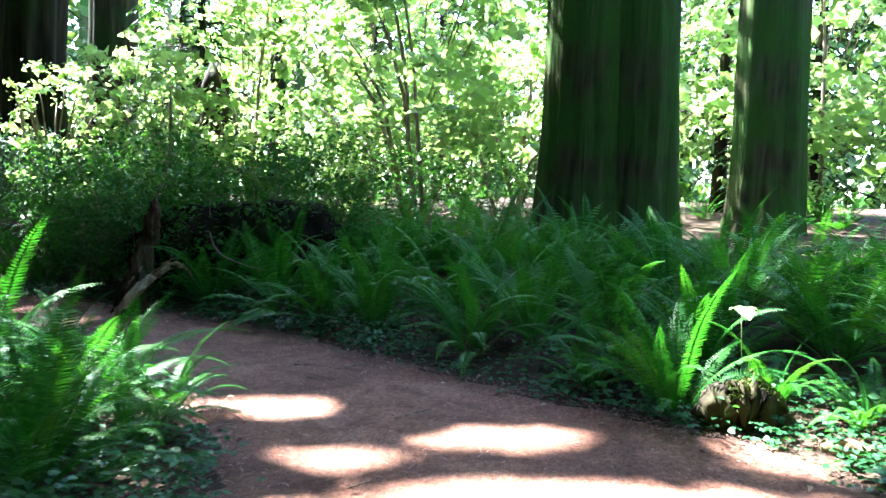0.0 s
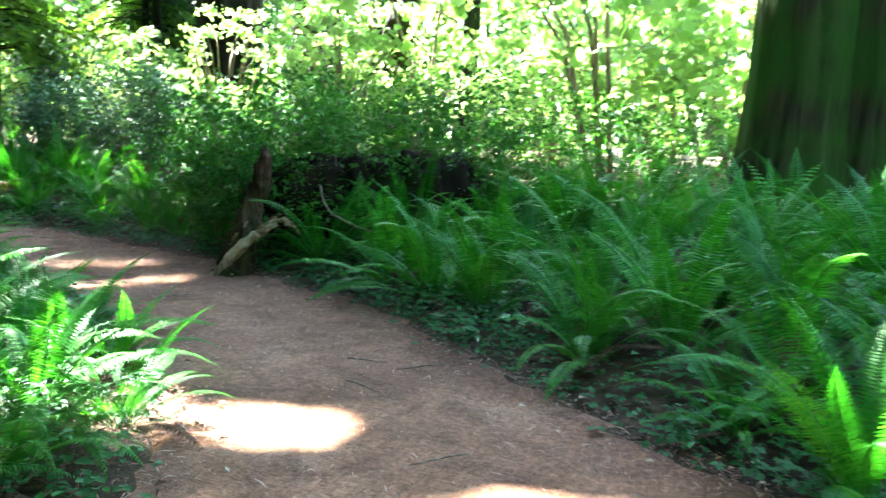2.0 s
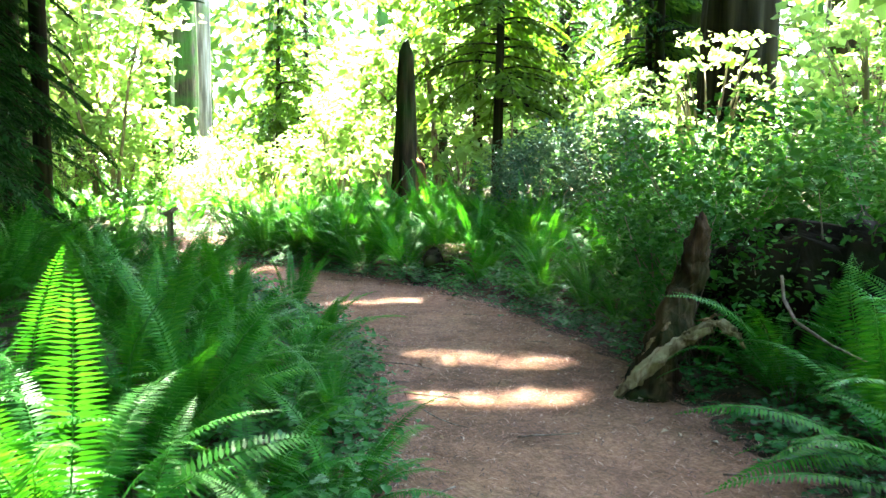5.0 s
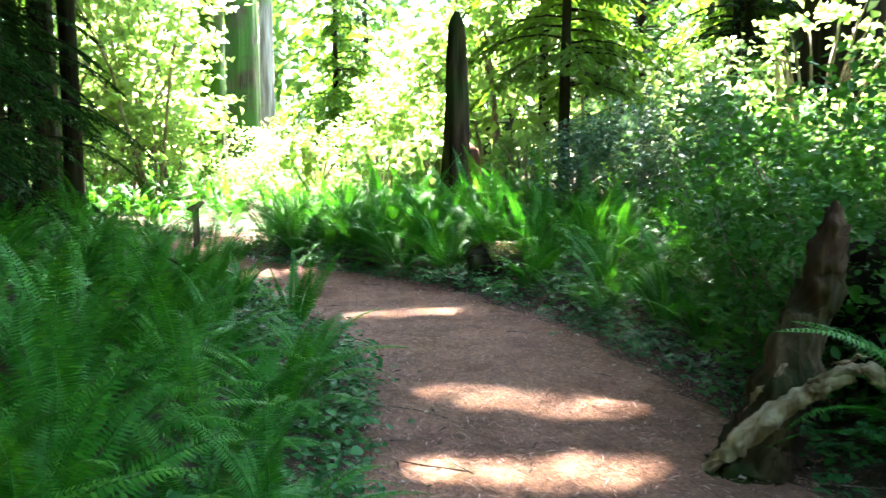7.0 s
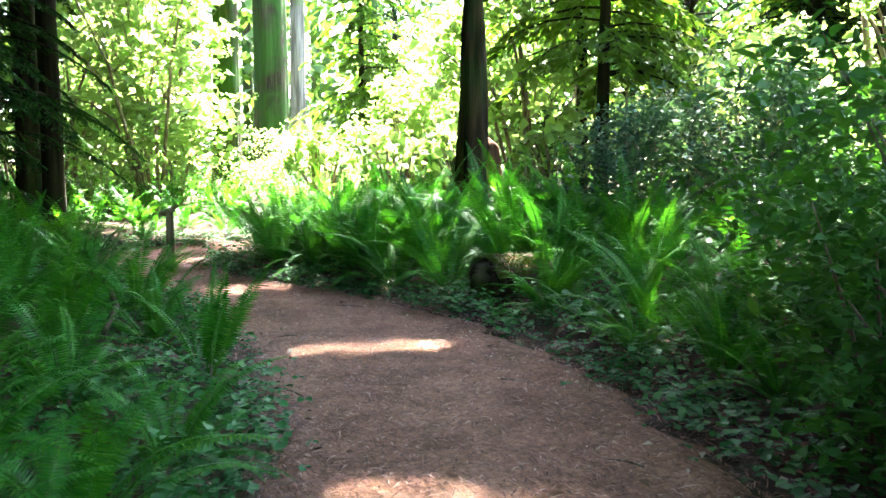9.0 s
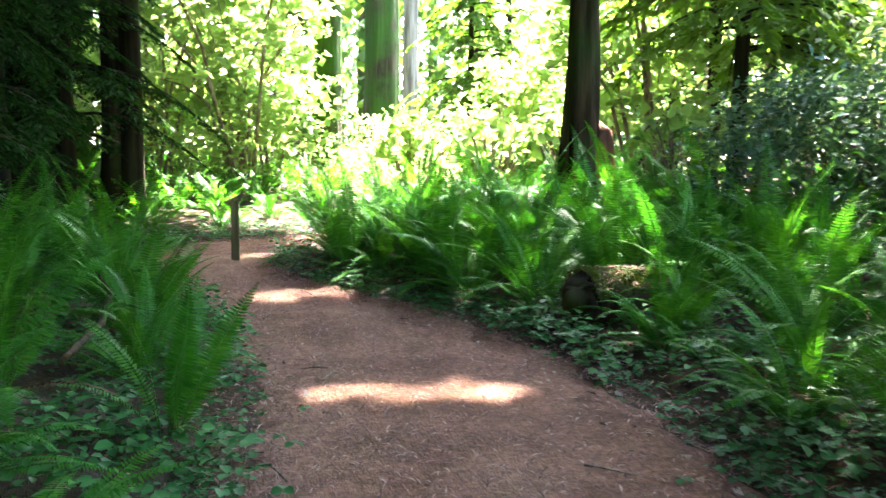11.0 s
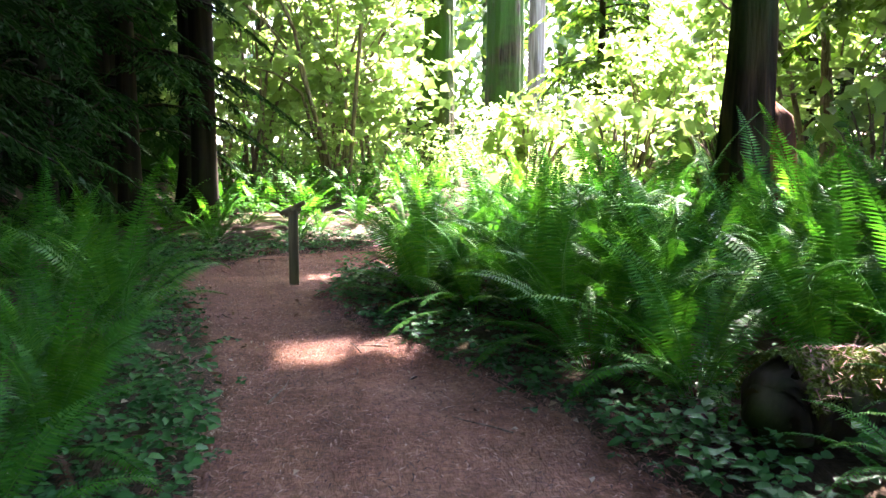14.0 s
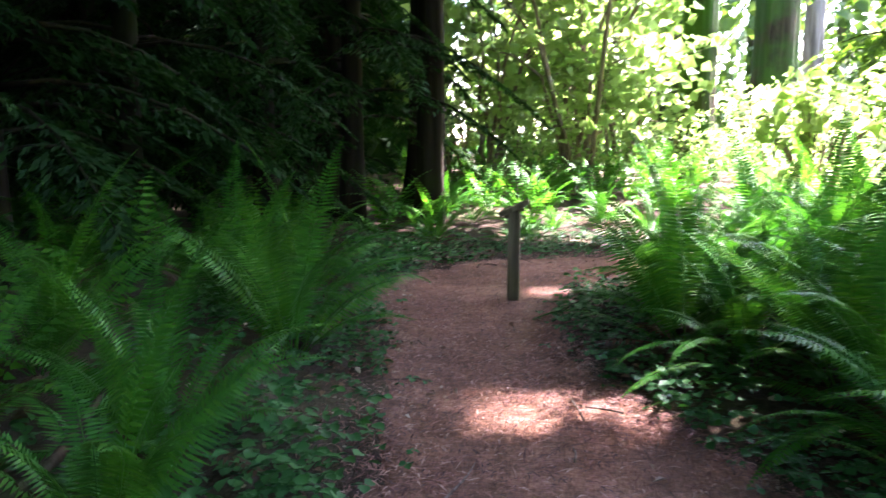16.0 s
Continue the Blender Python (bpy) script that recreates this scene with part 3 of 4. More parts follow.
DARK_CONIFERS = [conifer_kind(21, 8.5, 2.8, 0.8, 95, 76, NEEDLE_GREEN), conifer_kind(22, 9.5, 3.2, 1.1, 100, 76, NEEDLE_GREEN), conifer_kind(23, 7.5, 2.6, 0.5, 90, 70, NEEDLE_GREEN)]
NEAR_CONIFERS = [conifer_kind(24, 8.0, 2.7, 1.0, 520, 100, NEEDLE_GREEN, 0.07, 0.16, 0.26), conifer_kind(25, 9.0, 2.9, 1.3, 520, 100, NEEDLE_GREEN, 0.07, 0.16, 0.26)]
stand(NEAR_CONIFERS, [(-14.6, 7.2), (-18.7, 8.1), (-12.2, 6.2), (-16.2, 7.6), (-20.2, 8.9), (-10.2, 6.6), (-17.4, 6.4)], rng, 0.95, 1.15)
stand(DARK_CONIFERS, [(-17.6, 5.0), (-19.0, 6.2), (-9.6, 5.6), (-23.5, 7.0), (-14.5, 2.4), (-20.5, 3.5), (-24.8, 4.0), (-10.5, 2.2), (-7.0, 1.2), (-16.5, 3.6), (-22.3, 6.0), (-18.5, 1.0), (-13.0, 4.0), (-29.0, 5.0), (-26.0, 1.0), (-8.2, 3.8), (-22.0, -1.0)], rng, 0.9, 1.25)
stand(DARK_CONIFERS, [(-30.0, 25.0), (-18.2, 22.5), (-35.0, 17.0), (-24.0, 27.0), (-9.5, 29.0), (10.0, 25.0), (13.0, 17.5), (-1.0, 33.0), (6.0, 31.0)], rng, 1.0, 1.5)
stand(DARK_CONIFERS, [(-20.0, 26.0), (-15.0, 24.8), (-13.6, 27.5), (-8.0, 26.5), (-23.5, 29.0), (-28.0, 26.5), (3.6, 30.5), (8.0, 27.0), (-3.2, 30.5), (12.5, 23.0), (-33.0, 22.5)], rng, 1.1, 1.4)
HANGING_CONIFERS = [conifer_kind(26, 11.0, 3.2, 3.0, 230, 80, LIT_NEEDLE_GREEN, 0.16, 0.34, 0.3), conifer_kind(27, 12.0, 3.4, 3.6, 230, 80, LIT_NEEDLE_GREEN, 0.16, 0.34, 0.3)]
stand(HANGING_CONIFERS, [(-16.6, 20.4), (-20.4, 22.6), (-15.6, 25.0), (-26.5, 24.5), (-31.0, 20.4)], rng, 0.9, 1.15)


# ---- broad-leaved trees and bushes ----
def crown_leaves(rng, count, clumps, size, radius, base, leaf, aspect, upright=0.8, oval=False):
    """Leaves in loose layered clumps inside an uneven egg."""
    d = unit(rng.normal(size=(clumps, 3)))
    heart = d * np.array(radius) * rng.uniform(0.35, 1.0, clumps)[:, None] ** 0.6 + (0, 0, base)
    which = rng.integers(0, clumps, count)
    c = heart[which] + rng.normal(size=(count, 3)) * np.array([size, size, size * 0.42])
    ways = rng.normal(size=(count, 3)) * (1, 1, 0.45) - (0, 0, 0.2)
    s = rng.uniform(0.35, 1.3, count) * leaf
    return heart, (leaf_ovals if oval else leaf_quads)(c, ways, rng.normal(size=(count, 3)) * (1 - upright) + (0, 0, 1), s, s * aspect)


def maple_kind(seed, tall, wide, count, leaf, mat, name="vine_maple", label="sunlit broad-leaved tree with thin arching stems", base_share=0.58):
    rng = np.random.default_rng(seed)
    tree = thing(name, label, "tree")
    heart, leaves = crown_leaves(rng, int(count * 1.15), 60, 0.26 * wide / 2.2, (wide, wide, tall * 0.44), tall * base_share, leaf, 0.8, 0.35)
    stems = []
    for n in range(5):
        a = rng.uniform(0, 6.28)
        foot = np.array([0.25 * math.cos(a), 0.25 * math.sin(a), -0.3])
        tip = heart[rng.integers(0, len(heart))]
        mid = foot * 0.6 + tip * 0.4 + (0, 0, tall * 0.16)
        stems.append(tube([foot, (foot + mid) / 2, mid, (mid + tip) / 2 + (0, 0, 0.15), tip], [0.055, 0.05, 0.04, 0.025, 0.01], 7, 0.03, seed + n))
    twigs = []
    for h in heart[:40]:
        root = np.array([0, 0, tall * 0.3]) + (h - (0, 0, tall * 0.3)) * 0.45
        twigs.append(tube([root, (root + h) / 2 + (0, 0, 0.1), h], [0.016, 0.011, 0.004], 4, 0, seed))
    part("trunk", mesh_of("trunk", *joined(stems), TWIG_BARK, True), tree)
    part("twig_spray", mesh_of("twig_spray", *joined(twigs), TWIG_BARK), tree)
    part("crown", mesh_of("crown", *leaves, mat), tree)
    return tree


def bush_kind(seed, tall, wide, count, leaf, mat, label, name="bush"):
    rng = np.random.default_rng(seed)
    bush = thing(name, label, "bush")
    heart, leaves = crown_leaves(rng, count, 46, 0.2 * wide, (wide, wide, tall * 0.5), tall * 0.52, leaf, 0.55, 0.5, True)
    stems = []
    for n in range(14):
        tip = heart[rng.integers(0, len(heart))]
        foot = np.array([rng.uniform(-0.2, 0.2), rng.uniform(-0.2, 0.2), -0.15])
        stems.append(tube([foot, foot * 0.5 + tip * 0.5 + (0, 0, 0.12), tip], [0.014, 0.01, 0.003], 4, 0, n))
    part("stem", mesh_of("stem", *joined(stems), TWIG_BARK), bush)
    part("leaves", mesh_of("leaves", *leaves, mat), bush)
    return bush


MAPLES = [maple_kind(31, 6.0, 2.3, 1150, 0.3, SUNLIT_MAPLE_GREEN), maple_kind(32, 7.5, 2.6, 1300, 0.32, SUNLIT_MAPLE_GREEN), maple_kind(33, 4.6, 2.0, 1000, 0.28, SUNLIT_MAPLE_GREEN), maple_kind(34, 9.0, 2.8, 1450, 0.33, SUNLIT_MAPLE_GREEN)]
spots = [(-26.5, 13.2), (-28.0, 12.4), (-30.5, 12.2), (-33.0, 12.8), (-31.5, 23.0), (-26.0, 21.8), (-22.0, 18.4), (-38.0, 13.0), (-35.0, 24.0), (-27.0, 10.4), (-30.5, 9.2), (-24.4, 12.2), (-22.6, 20.6)]
spots += [(-19.5, 20.5), (-17.5, 26.5), (-22.0, 25.0), (-8.5, 24.0), (-5.0, 21.0), (-2.5, 23.5), (-3.5, 28.0), (0.0, 26.5), (-0.8, 20.2), (1.5, 23.0), (5.3, 23.0), (4.6, 27.5), (9.0, 22.5), (11.0, 20.0), (-8.0, 33.0), (-15.0, 36.0), (8.5, 28.0), (-24.0, 35.0), (-30.0, 29.0), (12.5, 14.0)]
stand(MAPLES, spots, rng, 0.8, 1.15)
SALAL = [bush_kind(41, 1.7, 0.95, 1900, 0.085, SHRUB_GREEN, "dense green leafy bush growing over the fallen log"), bush_kind(42, 2.2, 1.1, 2100, 0.09, SHRUB_GREEN, "leafy green huckleberry bush in dappled shade")]
stand(SALAL, [(-3.9, 13.5), (-3.0, 14.5), (-4.6, 13.5), (-2.2, 14.9), (-3.4, 14.0), (-4.9, 14.2), (-2.4, 15.6), (-5.6, 14.9), (-1.2, 16.0), (-4.2, 16.0), (-6.6, 15.8), (-0.6, 17.8), (-3.0, 17.8), (-6.2, 18.0), (1.0, 18.6), (-7.6, 17.4), (-6.6, 15.0)], rng, 0.85, 1.2)
BLUE = [bush_kind(43, 1.9, 1.2, 3600, 0.1, BLUE_SHRUB, "dense dark blue-green leafy bush")]
CLOSE_BUSH = [bush_kind(44, 1.5, 0.6, 1500, 0.07, SHRUB_GREEN, "small leafy green bush over the stump")]
stand(CLOSE_BUSH, [(-4.15, 12.95), (-4.9, 13.45), (-1.3, 14.4)], rng, 0.9, 1.2)
stand(BLUE, [(-11.6, 17.6), (-12.8, 18.9), (-10.2, 18.4), (-9.0, 18.9), (-11.4, 19.6)], rng, 1.0, 1.2)
WHITE_BUSH = [maple_kind(45, 2.6, 0.8, 900, 0.11, SUNLIT_MAPLE_GREEN, "young_maple", "young maple catching white sunlight", 0.62)]
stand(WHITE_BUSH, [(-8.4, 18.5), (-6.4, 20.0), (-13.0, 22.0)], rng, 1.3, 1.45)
BIG_LEAVES = [maple_kind(48, 2.1, 0.75, 230, 0.27, SUNLIT_MAPLE_GREEN, "young_maple", "young big-leaf maple with large sunlit leaves", 0.66), maple_kind(49, 1.8, 0.8, 210, 0.25, SUNLIT_MAPLE_GREEN, "young_maple", "young big-leaf maple with large sunlit leaves", 0.62)]
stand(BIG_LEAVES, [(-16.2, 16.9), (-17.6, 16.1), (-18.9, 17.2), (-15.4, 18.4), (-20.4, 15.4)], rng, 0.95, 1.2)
LOW_MAPLES = [bush_kind(46, 1.9, 1.1, 750, 0.14, SUNLIT_MAPLE_GREEN, "sunlit yellow-green broad-leaved bush"), bush_kind(47, 2.6, 1.2, 850, 0.16, SUNLIT_MAPLE_GREEN, "sunlit yellow-green broad-leaved bush")]
stand(LOW_MAPLES, [(-23.4, 15.6), (-25.2, 12.6), (-20.6, 16.4), (-22.6, 17.6), (-27.0, 14.4), (-29.5, 16.6), (-24.6, 10.9), (-31.5, 18.5), (-18.2, 18.2), (-12.4, 20.5), (-10.4, 21.6), (-6.0, 22.0), (-2.0, 20.5), (0.2, 22.2), (3.6, 20.6), (7.8, 21.4), (9.6, 17.6), (-4.0, 24.5), (-16.0, 22.8), (-28.0, 11.2), (-33.0, 12.6)], rng, 0.85, 1.25)

# ---- fallen wood ----
def log_thing(label, points, radii, mat, sides=22, rough=0.05, seed=0, name="fallen_log", category="log", squash=1.0):
    foot = Vector(points[0])
    log = thing(name, label, category, at=foot)
    rng = np.random.default_rng(seed + 100)
    local = np.array(points, float) - np.array(foot)
    s, fine = np.arange(len(local)), np.linspace(0, len(local) - 1, len(local) * 7 - 6)
    local = np.stack([np.interp(fine, s, local[:, k]) for k in range(3)], 1) + rng.normal(size=(len(fine), 3)) * min(radii) * 0.08
    radii = np.interp(fine, s, radii) * (1 + rng.normal(size=len(fine)) * rough * 0.35)
    v, f = tube(local, radii, sides + 10, rough * 0.25, seed, 5, 0.05, squash)
    part("bark", mesh_of("bark", gnarled(gnarled(v, max(radii) * rough * 0.9, max(radii) * 0.55, seed), max(radii) * 0.06, max(radii) * 0.16, seed + 1), f, mat, True), log)
    return log, foot


dark_log, foot = log_thing("huge dark rotting log in deep shade under bushes", [(-4.35, 13.35, 0.72), (-4.1, 13.45, 0.74), (-3.6, 13.7, 0.8), (-3.0, 14.0, 0.84), (-2.4, 14.25, 0.88), (-1.9, 14.5, 0.92), (-1.6, 14.65, 0.94)], [0.3, 0.55, 0.6, 0.57, 0.6, 0.52, 0.3], SHADED_ROT, 30, 0.16, 3)
leaning, foot = log_thing("gnarled brown rotten stump beside the trail", [(-3.86, 11.98, -0.12), (-3.86, 12.02, 0.1), (-3.84, 12.14, 0.4), (-3.82, 12.3, 0.75), (-3.78, 12.38, 1.05), (-3.76, 12.42, 1.3), (-3.8, 12.45, 1.46)], [0.3, 0.21, 0.15, 0.125, 0.11, 0.09, 0.03], ROT_WOOD, 40, 0.2, 19, "stump", "stump")


def splintered(name, points, radii, seed, label, flat=0.6):
    """A split, fibrous length of broken wood with ragged ends."""
    p = np.array(points) - np.array(foot)
    fine, wood = np.linspace(0, len(p) - 1, 8 * len(p) - 7), np.random.default_rng(seed)
    s = range(len(p))
    line = np.stack([np.interp(fine, s, p[:, k]) for k in range(3)], 1) + wood.normal(size=(len(fine), 3)) * 0.004
    thick = np.interp(fine, s, radii) * (1 + wood.normal(size=len(fine)) * 0.1)
    v, f = tube(line, thick, 34, 0.05, seed, 6, 0.05, flat)
    return part(name, mesh_of(name, gnarled(gnarled(v, 0.03, 0.1, seed), 0.008, 0.02, seed), f, SPLINTER_WOOD, True), leaning, label)


splintered("splintered_root", [(-4.0, 11.72, -0.06), (-3.9, 11.8, 0.12), (-3.74, 11.95, 0.35), (-3.58, 12.1, 0.52), (-3.44, 12.2, 0.61)], [0.035, 0.09, 0.1, 0.075, 0.045], 4, "pale splintered wood")
splintered("hooked_end", [(-3.6, 12.1, 0.56), (-3.46, 12.2, 0.64), (-3.34, 12.24, 0.65), (-3.22, 12.22, 0.58), (-3.13, 12.2, 0.5)], [0.02, 0.05, 0.055, 0.04, 0.012], 8, "weathered grey broken end", 0.5)
splintered("splinter", [(-3.94, 11.96, 0.3), (-3.84, 12.0, 0.45), (-3.76, 12.1, 0.62)], [0.035, 0.045, 0.01], 14, "pale orange splinter", 0.4)
splintered("sliver", [(-3.52, 12.14, 0.66), (-3.42, 12.2, 0.72), (-3.3, 12.2, 0.75)], [0.012, 0.022, 0.004], 18, "weathered grey splinter", 0.4)
mossy_log, foot = log_thing("short mossy log with orange needle litter on top", [(-10.06, 13.98, 0.3), (-10.1, 14.1, 0.36), (-10.18, 14.4, 0.36), (-10.28, 14.9, 0.4)], [0.14, 0.22, 0.2, 0.14], MOSS_BARK, 26, 0.06, 12)
rng = np.random.default_rng(4)
n = 3600
s, a = rng.uniform(-0.08, 1, n), rng.uniform(-1.7, 1.5, n)
g = 0.24 - 0.09 * s
c = np.stack([-0.04 - 0.18 * s, 0.08 + 0.8 * s, 0.05 + 0.04 * s], 1) + np.stack([np.sin(a) * g, np.sin(a) * g * 0.2, np.cos(a) * g], 1)
part("moss", mesh_of("moss", *leaf_quads(c, rng.normal(size=c.shape) + (0, 0, 0.6), rng.normal(size=c.shape), rng.uniform(0.025, 0.06, n), rng.uniform(0.01, 0.018, n)), MOSS_TUFT), mossy_log, "yellow-green moss tufts")
c = c[:260] * (1, 1, 1) + (0.0, 0.02, 0.025)
part("needle_cap", mesh_of("needle_cap", *leaf_quads(c, rng.normal(size=c.shape) * (1, 1, 0.3), rng.normal(size=c.shape) * 0.3 + (0, 0, 1), rng.uniform(0.05, 0.12, 260), np.full(260, 0.008)), NEEDLES), mossy_log, "orange-brown fallen needles")["kind"] = "stuff"
lump, foot = log_thing("mossy lump of old log at the trail edge", [(2.4, 7.72, 0.1), (2.55, 7.74, 0.17), (2.8, 7.78, 0.2), (3.05, 7.86, 0.1)], [0.06, 0.16, 0.19, 0.08], MOSS_BARK, 20, 0.22, 13)
n = 700
s, a = rng.uniform(0.3, 1, n), rng.uniform(-1.0, 1.4, n)
c = np.stack([0.65 * s, 0.1 * s, np.where(s < 0.6, 0.05 + 0.08 * s, 0.17 - 0.17 * (s - 0.6) / 0.4)], 1) + np.stack([0 * a, np.sin(a) * 0.18, np.cos(a) * 0.18], 1) * (1.1 - 0.4 * np.abs(s - 0.6))[:, None]
part("moss", mesh_of("moss", *leaf_quads(c, rng.normal(size=c.shape) + (0, 0, 0.6), rng.normal(size=c.shape), rng.uniform(0.02, 0.05, n), rng.uniform(0.01, 0.02, n)), MOSS_TUFT), lump, "yellow-green moss tufts")
log_thing("bare pale forked root on the trail edge", [(3.15, 7.25, 0.05), (3.25, 7.08, 0.1), (3.4, 6.98, 0.06), (3.5, 6.8, 0.0)], [0.05, 0.06, 0.045, 0.02], SPLINTER_WOOD, 9, 0.1, 15, "root", "root")
log_thing("thin bent bare branch hanging over ferns", [(-2.95, 12.35, 1.08), (-2.88, 12.28, 0.92), (-2.72, 12.2, 0.78), (-2.4, 12.12, 0.68), (-2.1, 12.05, 0.63)], [0.012, 0.013, 0.013, 0.01, 0.005], TWIG_BARK, 6, 0, 16, "bare_branch", "branch")
# Stands for a dead frond, built as a thin branch.
log_thing("dark dead frond built as a branch lying among ferns", [(-9.2, 10.2, 0.28), (-10.0, 10.35, 0.34), (-10.8, 10.35, 0.42), (-11.4, 10.2, 0.5)], [0.022, 0.026, 0.022, 0.01], ROT_WOOD, 7, 0.05, 17, "bare_branch", "branch")

# ---- sunlit fern frond tip built as a broad leaf, whiteness put into its colour ----
herb = thing("herb", "sunlit fern frond tip built as a broad leaf on a stem", "plant", at=(2.78, 8.02, 0.05))
part("stem", mesh_of("stem", *tube([(0, 0, -0.05), (0.02, 0.01, 0.4), (-0.02, -0.02, 0.86)], [0.005, 0.004, 0.003], 5), STEM_GREEN), herb)
part("leaf", mesh_of("leaf", *leaf_ovals(np.array([[-0.02, -0.1, 0.84], [0.06, -0.05, 0.87], [-0.1, -0.05, 0.86]]), np.array([[0.1, -1.0, -0.35], [1.0, -0.5, -0.2], [-1.0, -0.5, -0.2]]), np.tile((0, 0, 1.0), (3, 1)), np.array([0.23, 0.08, 0.07]), np.array([0.17, 0.06, 0.05]), 0.1), SUNLIT_MAPLE_GREEN), herb)

# ---- sign post ----
post = thing("sign_post", "weathered wooden post with a sloping board top", "sign post", at=(-15.93, 11.58, 0.0))


def box_mesh(name, size, mat, bevel=0.008):
    bm = bmesh.new()
    bmesh.ops.create_cube(bm, size=1.0, matrix=Matrix.Diagonal((*size, 1)))
    bmesh.ops.bevel(bm, geom=bm.edges[:], offset=bevel, segments=2, affect="EDGES", profile=0.6)
    me = bpy.data.meshes.new(name)
    bm.to_mesh(me)
    bm.free()
    me.materials.append(mat)
    return me


upright = part("post", box_mesh("post", (0.11, 0.11, 1.0), POST_WOOD, 0.012), post)
upright.location = (0, 0, 0.34)
slope = Matrix.Translation((0, 0.0, 0.87)) @ Matrix.Rotation(radians(25), 4, "X")
board = part("board", box_mesh("board", (0.24, 0.3, 0.045), POST_WOOD, 0.01), post, "sloping grey-brown board")
board.matrix_local = slope
brace = part("brace", box_mesh("brace", (0.05, 0.2, 0.045), POST_WOOD, 0.006), post)
brace.matrix_local = slope @ Matrix.Translation((0.0, -0.02, -0.04))


# ---- ferns ----
def frond_mesh(seed, long, wide, rise, droop, pairs, mat, curl=0.0, solid=True):
    """One frond: a bowed stalk with two rows of narrow leaflets. It grows along +x and up."""
    rng = np.random.default_rng(seed)
    s = np.linspace(0, 1, 40)
    angle = np.radians(rise - (rise - droop) * s**1.4)
    x, z = np.cumsum(np.cos(angle)) * long / 40, np.cumsum(np.sin(angle)) * long / 40
    y = curl * long * s**2
    spine = np.stack([x, y, z], 1)
    t = unit(np.gradient(spine, axis=0))
    at = np.linspace(0.13, 0.985, pairs)
    shape = np.minimum(1, 0.45 + 2.6 * (at - 0.1)) * np.where(at > 0.45, 1 - (np.maximum(at - 0.45, 0) / 0.55) ** 1.7, 1) + 0.03
    pieces = []
    for sign in (-1, 1):
        c = np.stack([np.interp(at, s, spine[:, k]) for k in range(3)], 1)
        tt = unit(np.stack([np.interp(at, s, t[:, k]) for k in range(3)], 1))
        flat = unit(np.cross(tt, np.array([0, 1.0, 0]))) * -1
        out = np.array([0, 1.0, 0]) * sign
        way = unit(out + tt * (0.3 + 0.55 * at[:, None] ** 3) - np.abs(flat) * 0.0 + np.array([0, 0, -0.22]) + rng.normal(size=c.shape) * 0.03)
        reach = wide * shape * rng.uniform(0.88, 1.08, pairs)
        v, f = leaf_quads(c + way * (reach / 2)[:, None], way, np.cross(tt, out) * sign + rng.normal(size=c.shape) * 0.1, reach, np.maximum(0.86 * long / pairs * (0.54 + 0.32 * shape), 0.0035), 0.14, 0.24)
        pieces.append((v, f))
    k = np.linspace(0, 39, 6).astype(int)
    if solid:
        pieces.append(tube(spine[k], np.linspace(0.0045, 0.0012, 6), 3, 0, 0, closed=False))
    return mesh_of("frond", *joined(pieces), mat)


FRONDS = [frond_mesh(50 + n, long, wide, rise, droop, pairs, FERN_GREEN, curl) for n, (long, wide, rise, droop, pairs, curl) in enumerate([
    (1.05, 0.1, 82, 20, 48, 0.0), (1.15, 0.105, 74, -5, 50, 0.05), (1.0, 0.095, 62, -28, 46, -0.05), (0.85, 0.085, 48, -30, 42, 0.06), (1.2, 0.105, 86, 42, 52, -0.03),
    (0.75, 0.075, 70, 12, 38, 0.04), (0.95, 0.085, 35, -22, 44, -0.08), (0.6, 0.07, 58, 0, 32, 0.0), (0.85, 0.085, 84, 56, 42, 0.02), (0.78, 0.08, 76, 48, 40, -0.03)])]
DEAD_FRONDS = [frond_mesh(70, 0.9, 0.06, 25, -55, 24, FERN_DEAD, 0.1), frond_mesh(71, 0.75, 0.05, 10, -40, 22, FERN_DEAD, -0.12)]


def fern_kind(seed, picks, dead, label):
    rng = np.random.default_rng(seed)
    fern = thing("sword_fern", label, "fern", "ferns along the trail")
    turn = rng.uniform(0, 6.28)
    for n, pick in enumerate(picks):
        ob = part("frond", FRONDS[pick], fern)
        a = turn + n * 2.39996
        ob.matrix_local = Matrix.Translation((0.05 * math.cos(a), 0.05 * math.sin(a), 0)) @ Matrix.Rotation(a, 4, "Z") @ Matrix.Rotation(radians(rng.uniform(-9, 9)), 4, "Y") @ Matrix.Rotation(radians(rng.uniform(-25, 25)), 4, "X") @ Matrix.Scale(rng.uniform(0.82, 1.12), 4)
    for n in range(dead):
        ob = part("dead_frond", DEAD_FRONDS[n % 2], fern, "withered brown frond")
        ob.matrix_local = Matrix.Rotation(turn + 1.3 + n * 2.6, 4, "Z") @ Matrix.Scale(rng.uniform(0.85, 1.1), 4)
    return fern


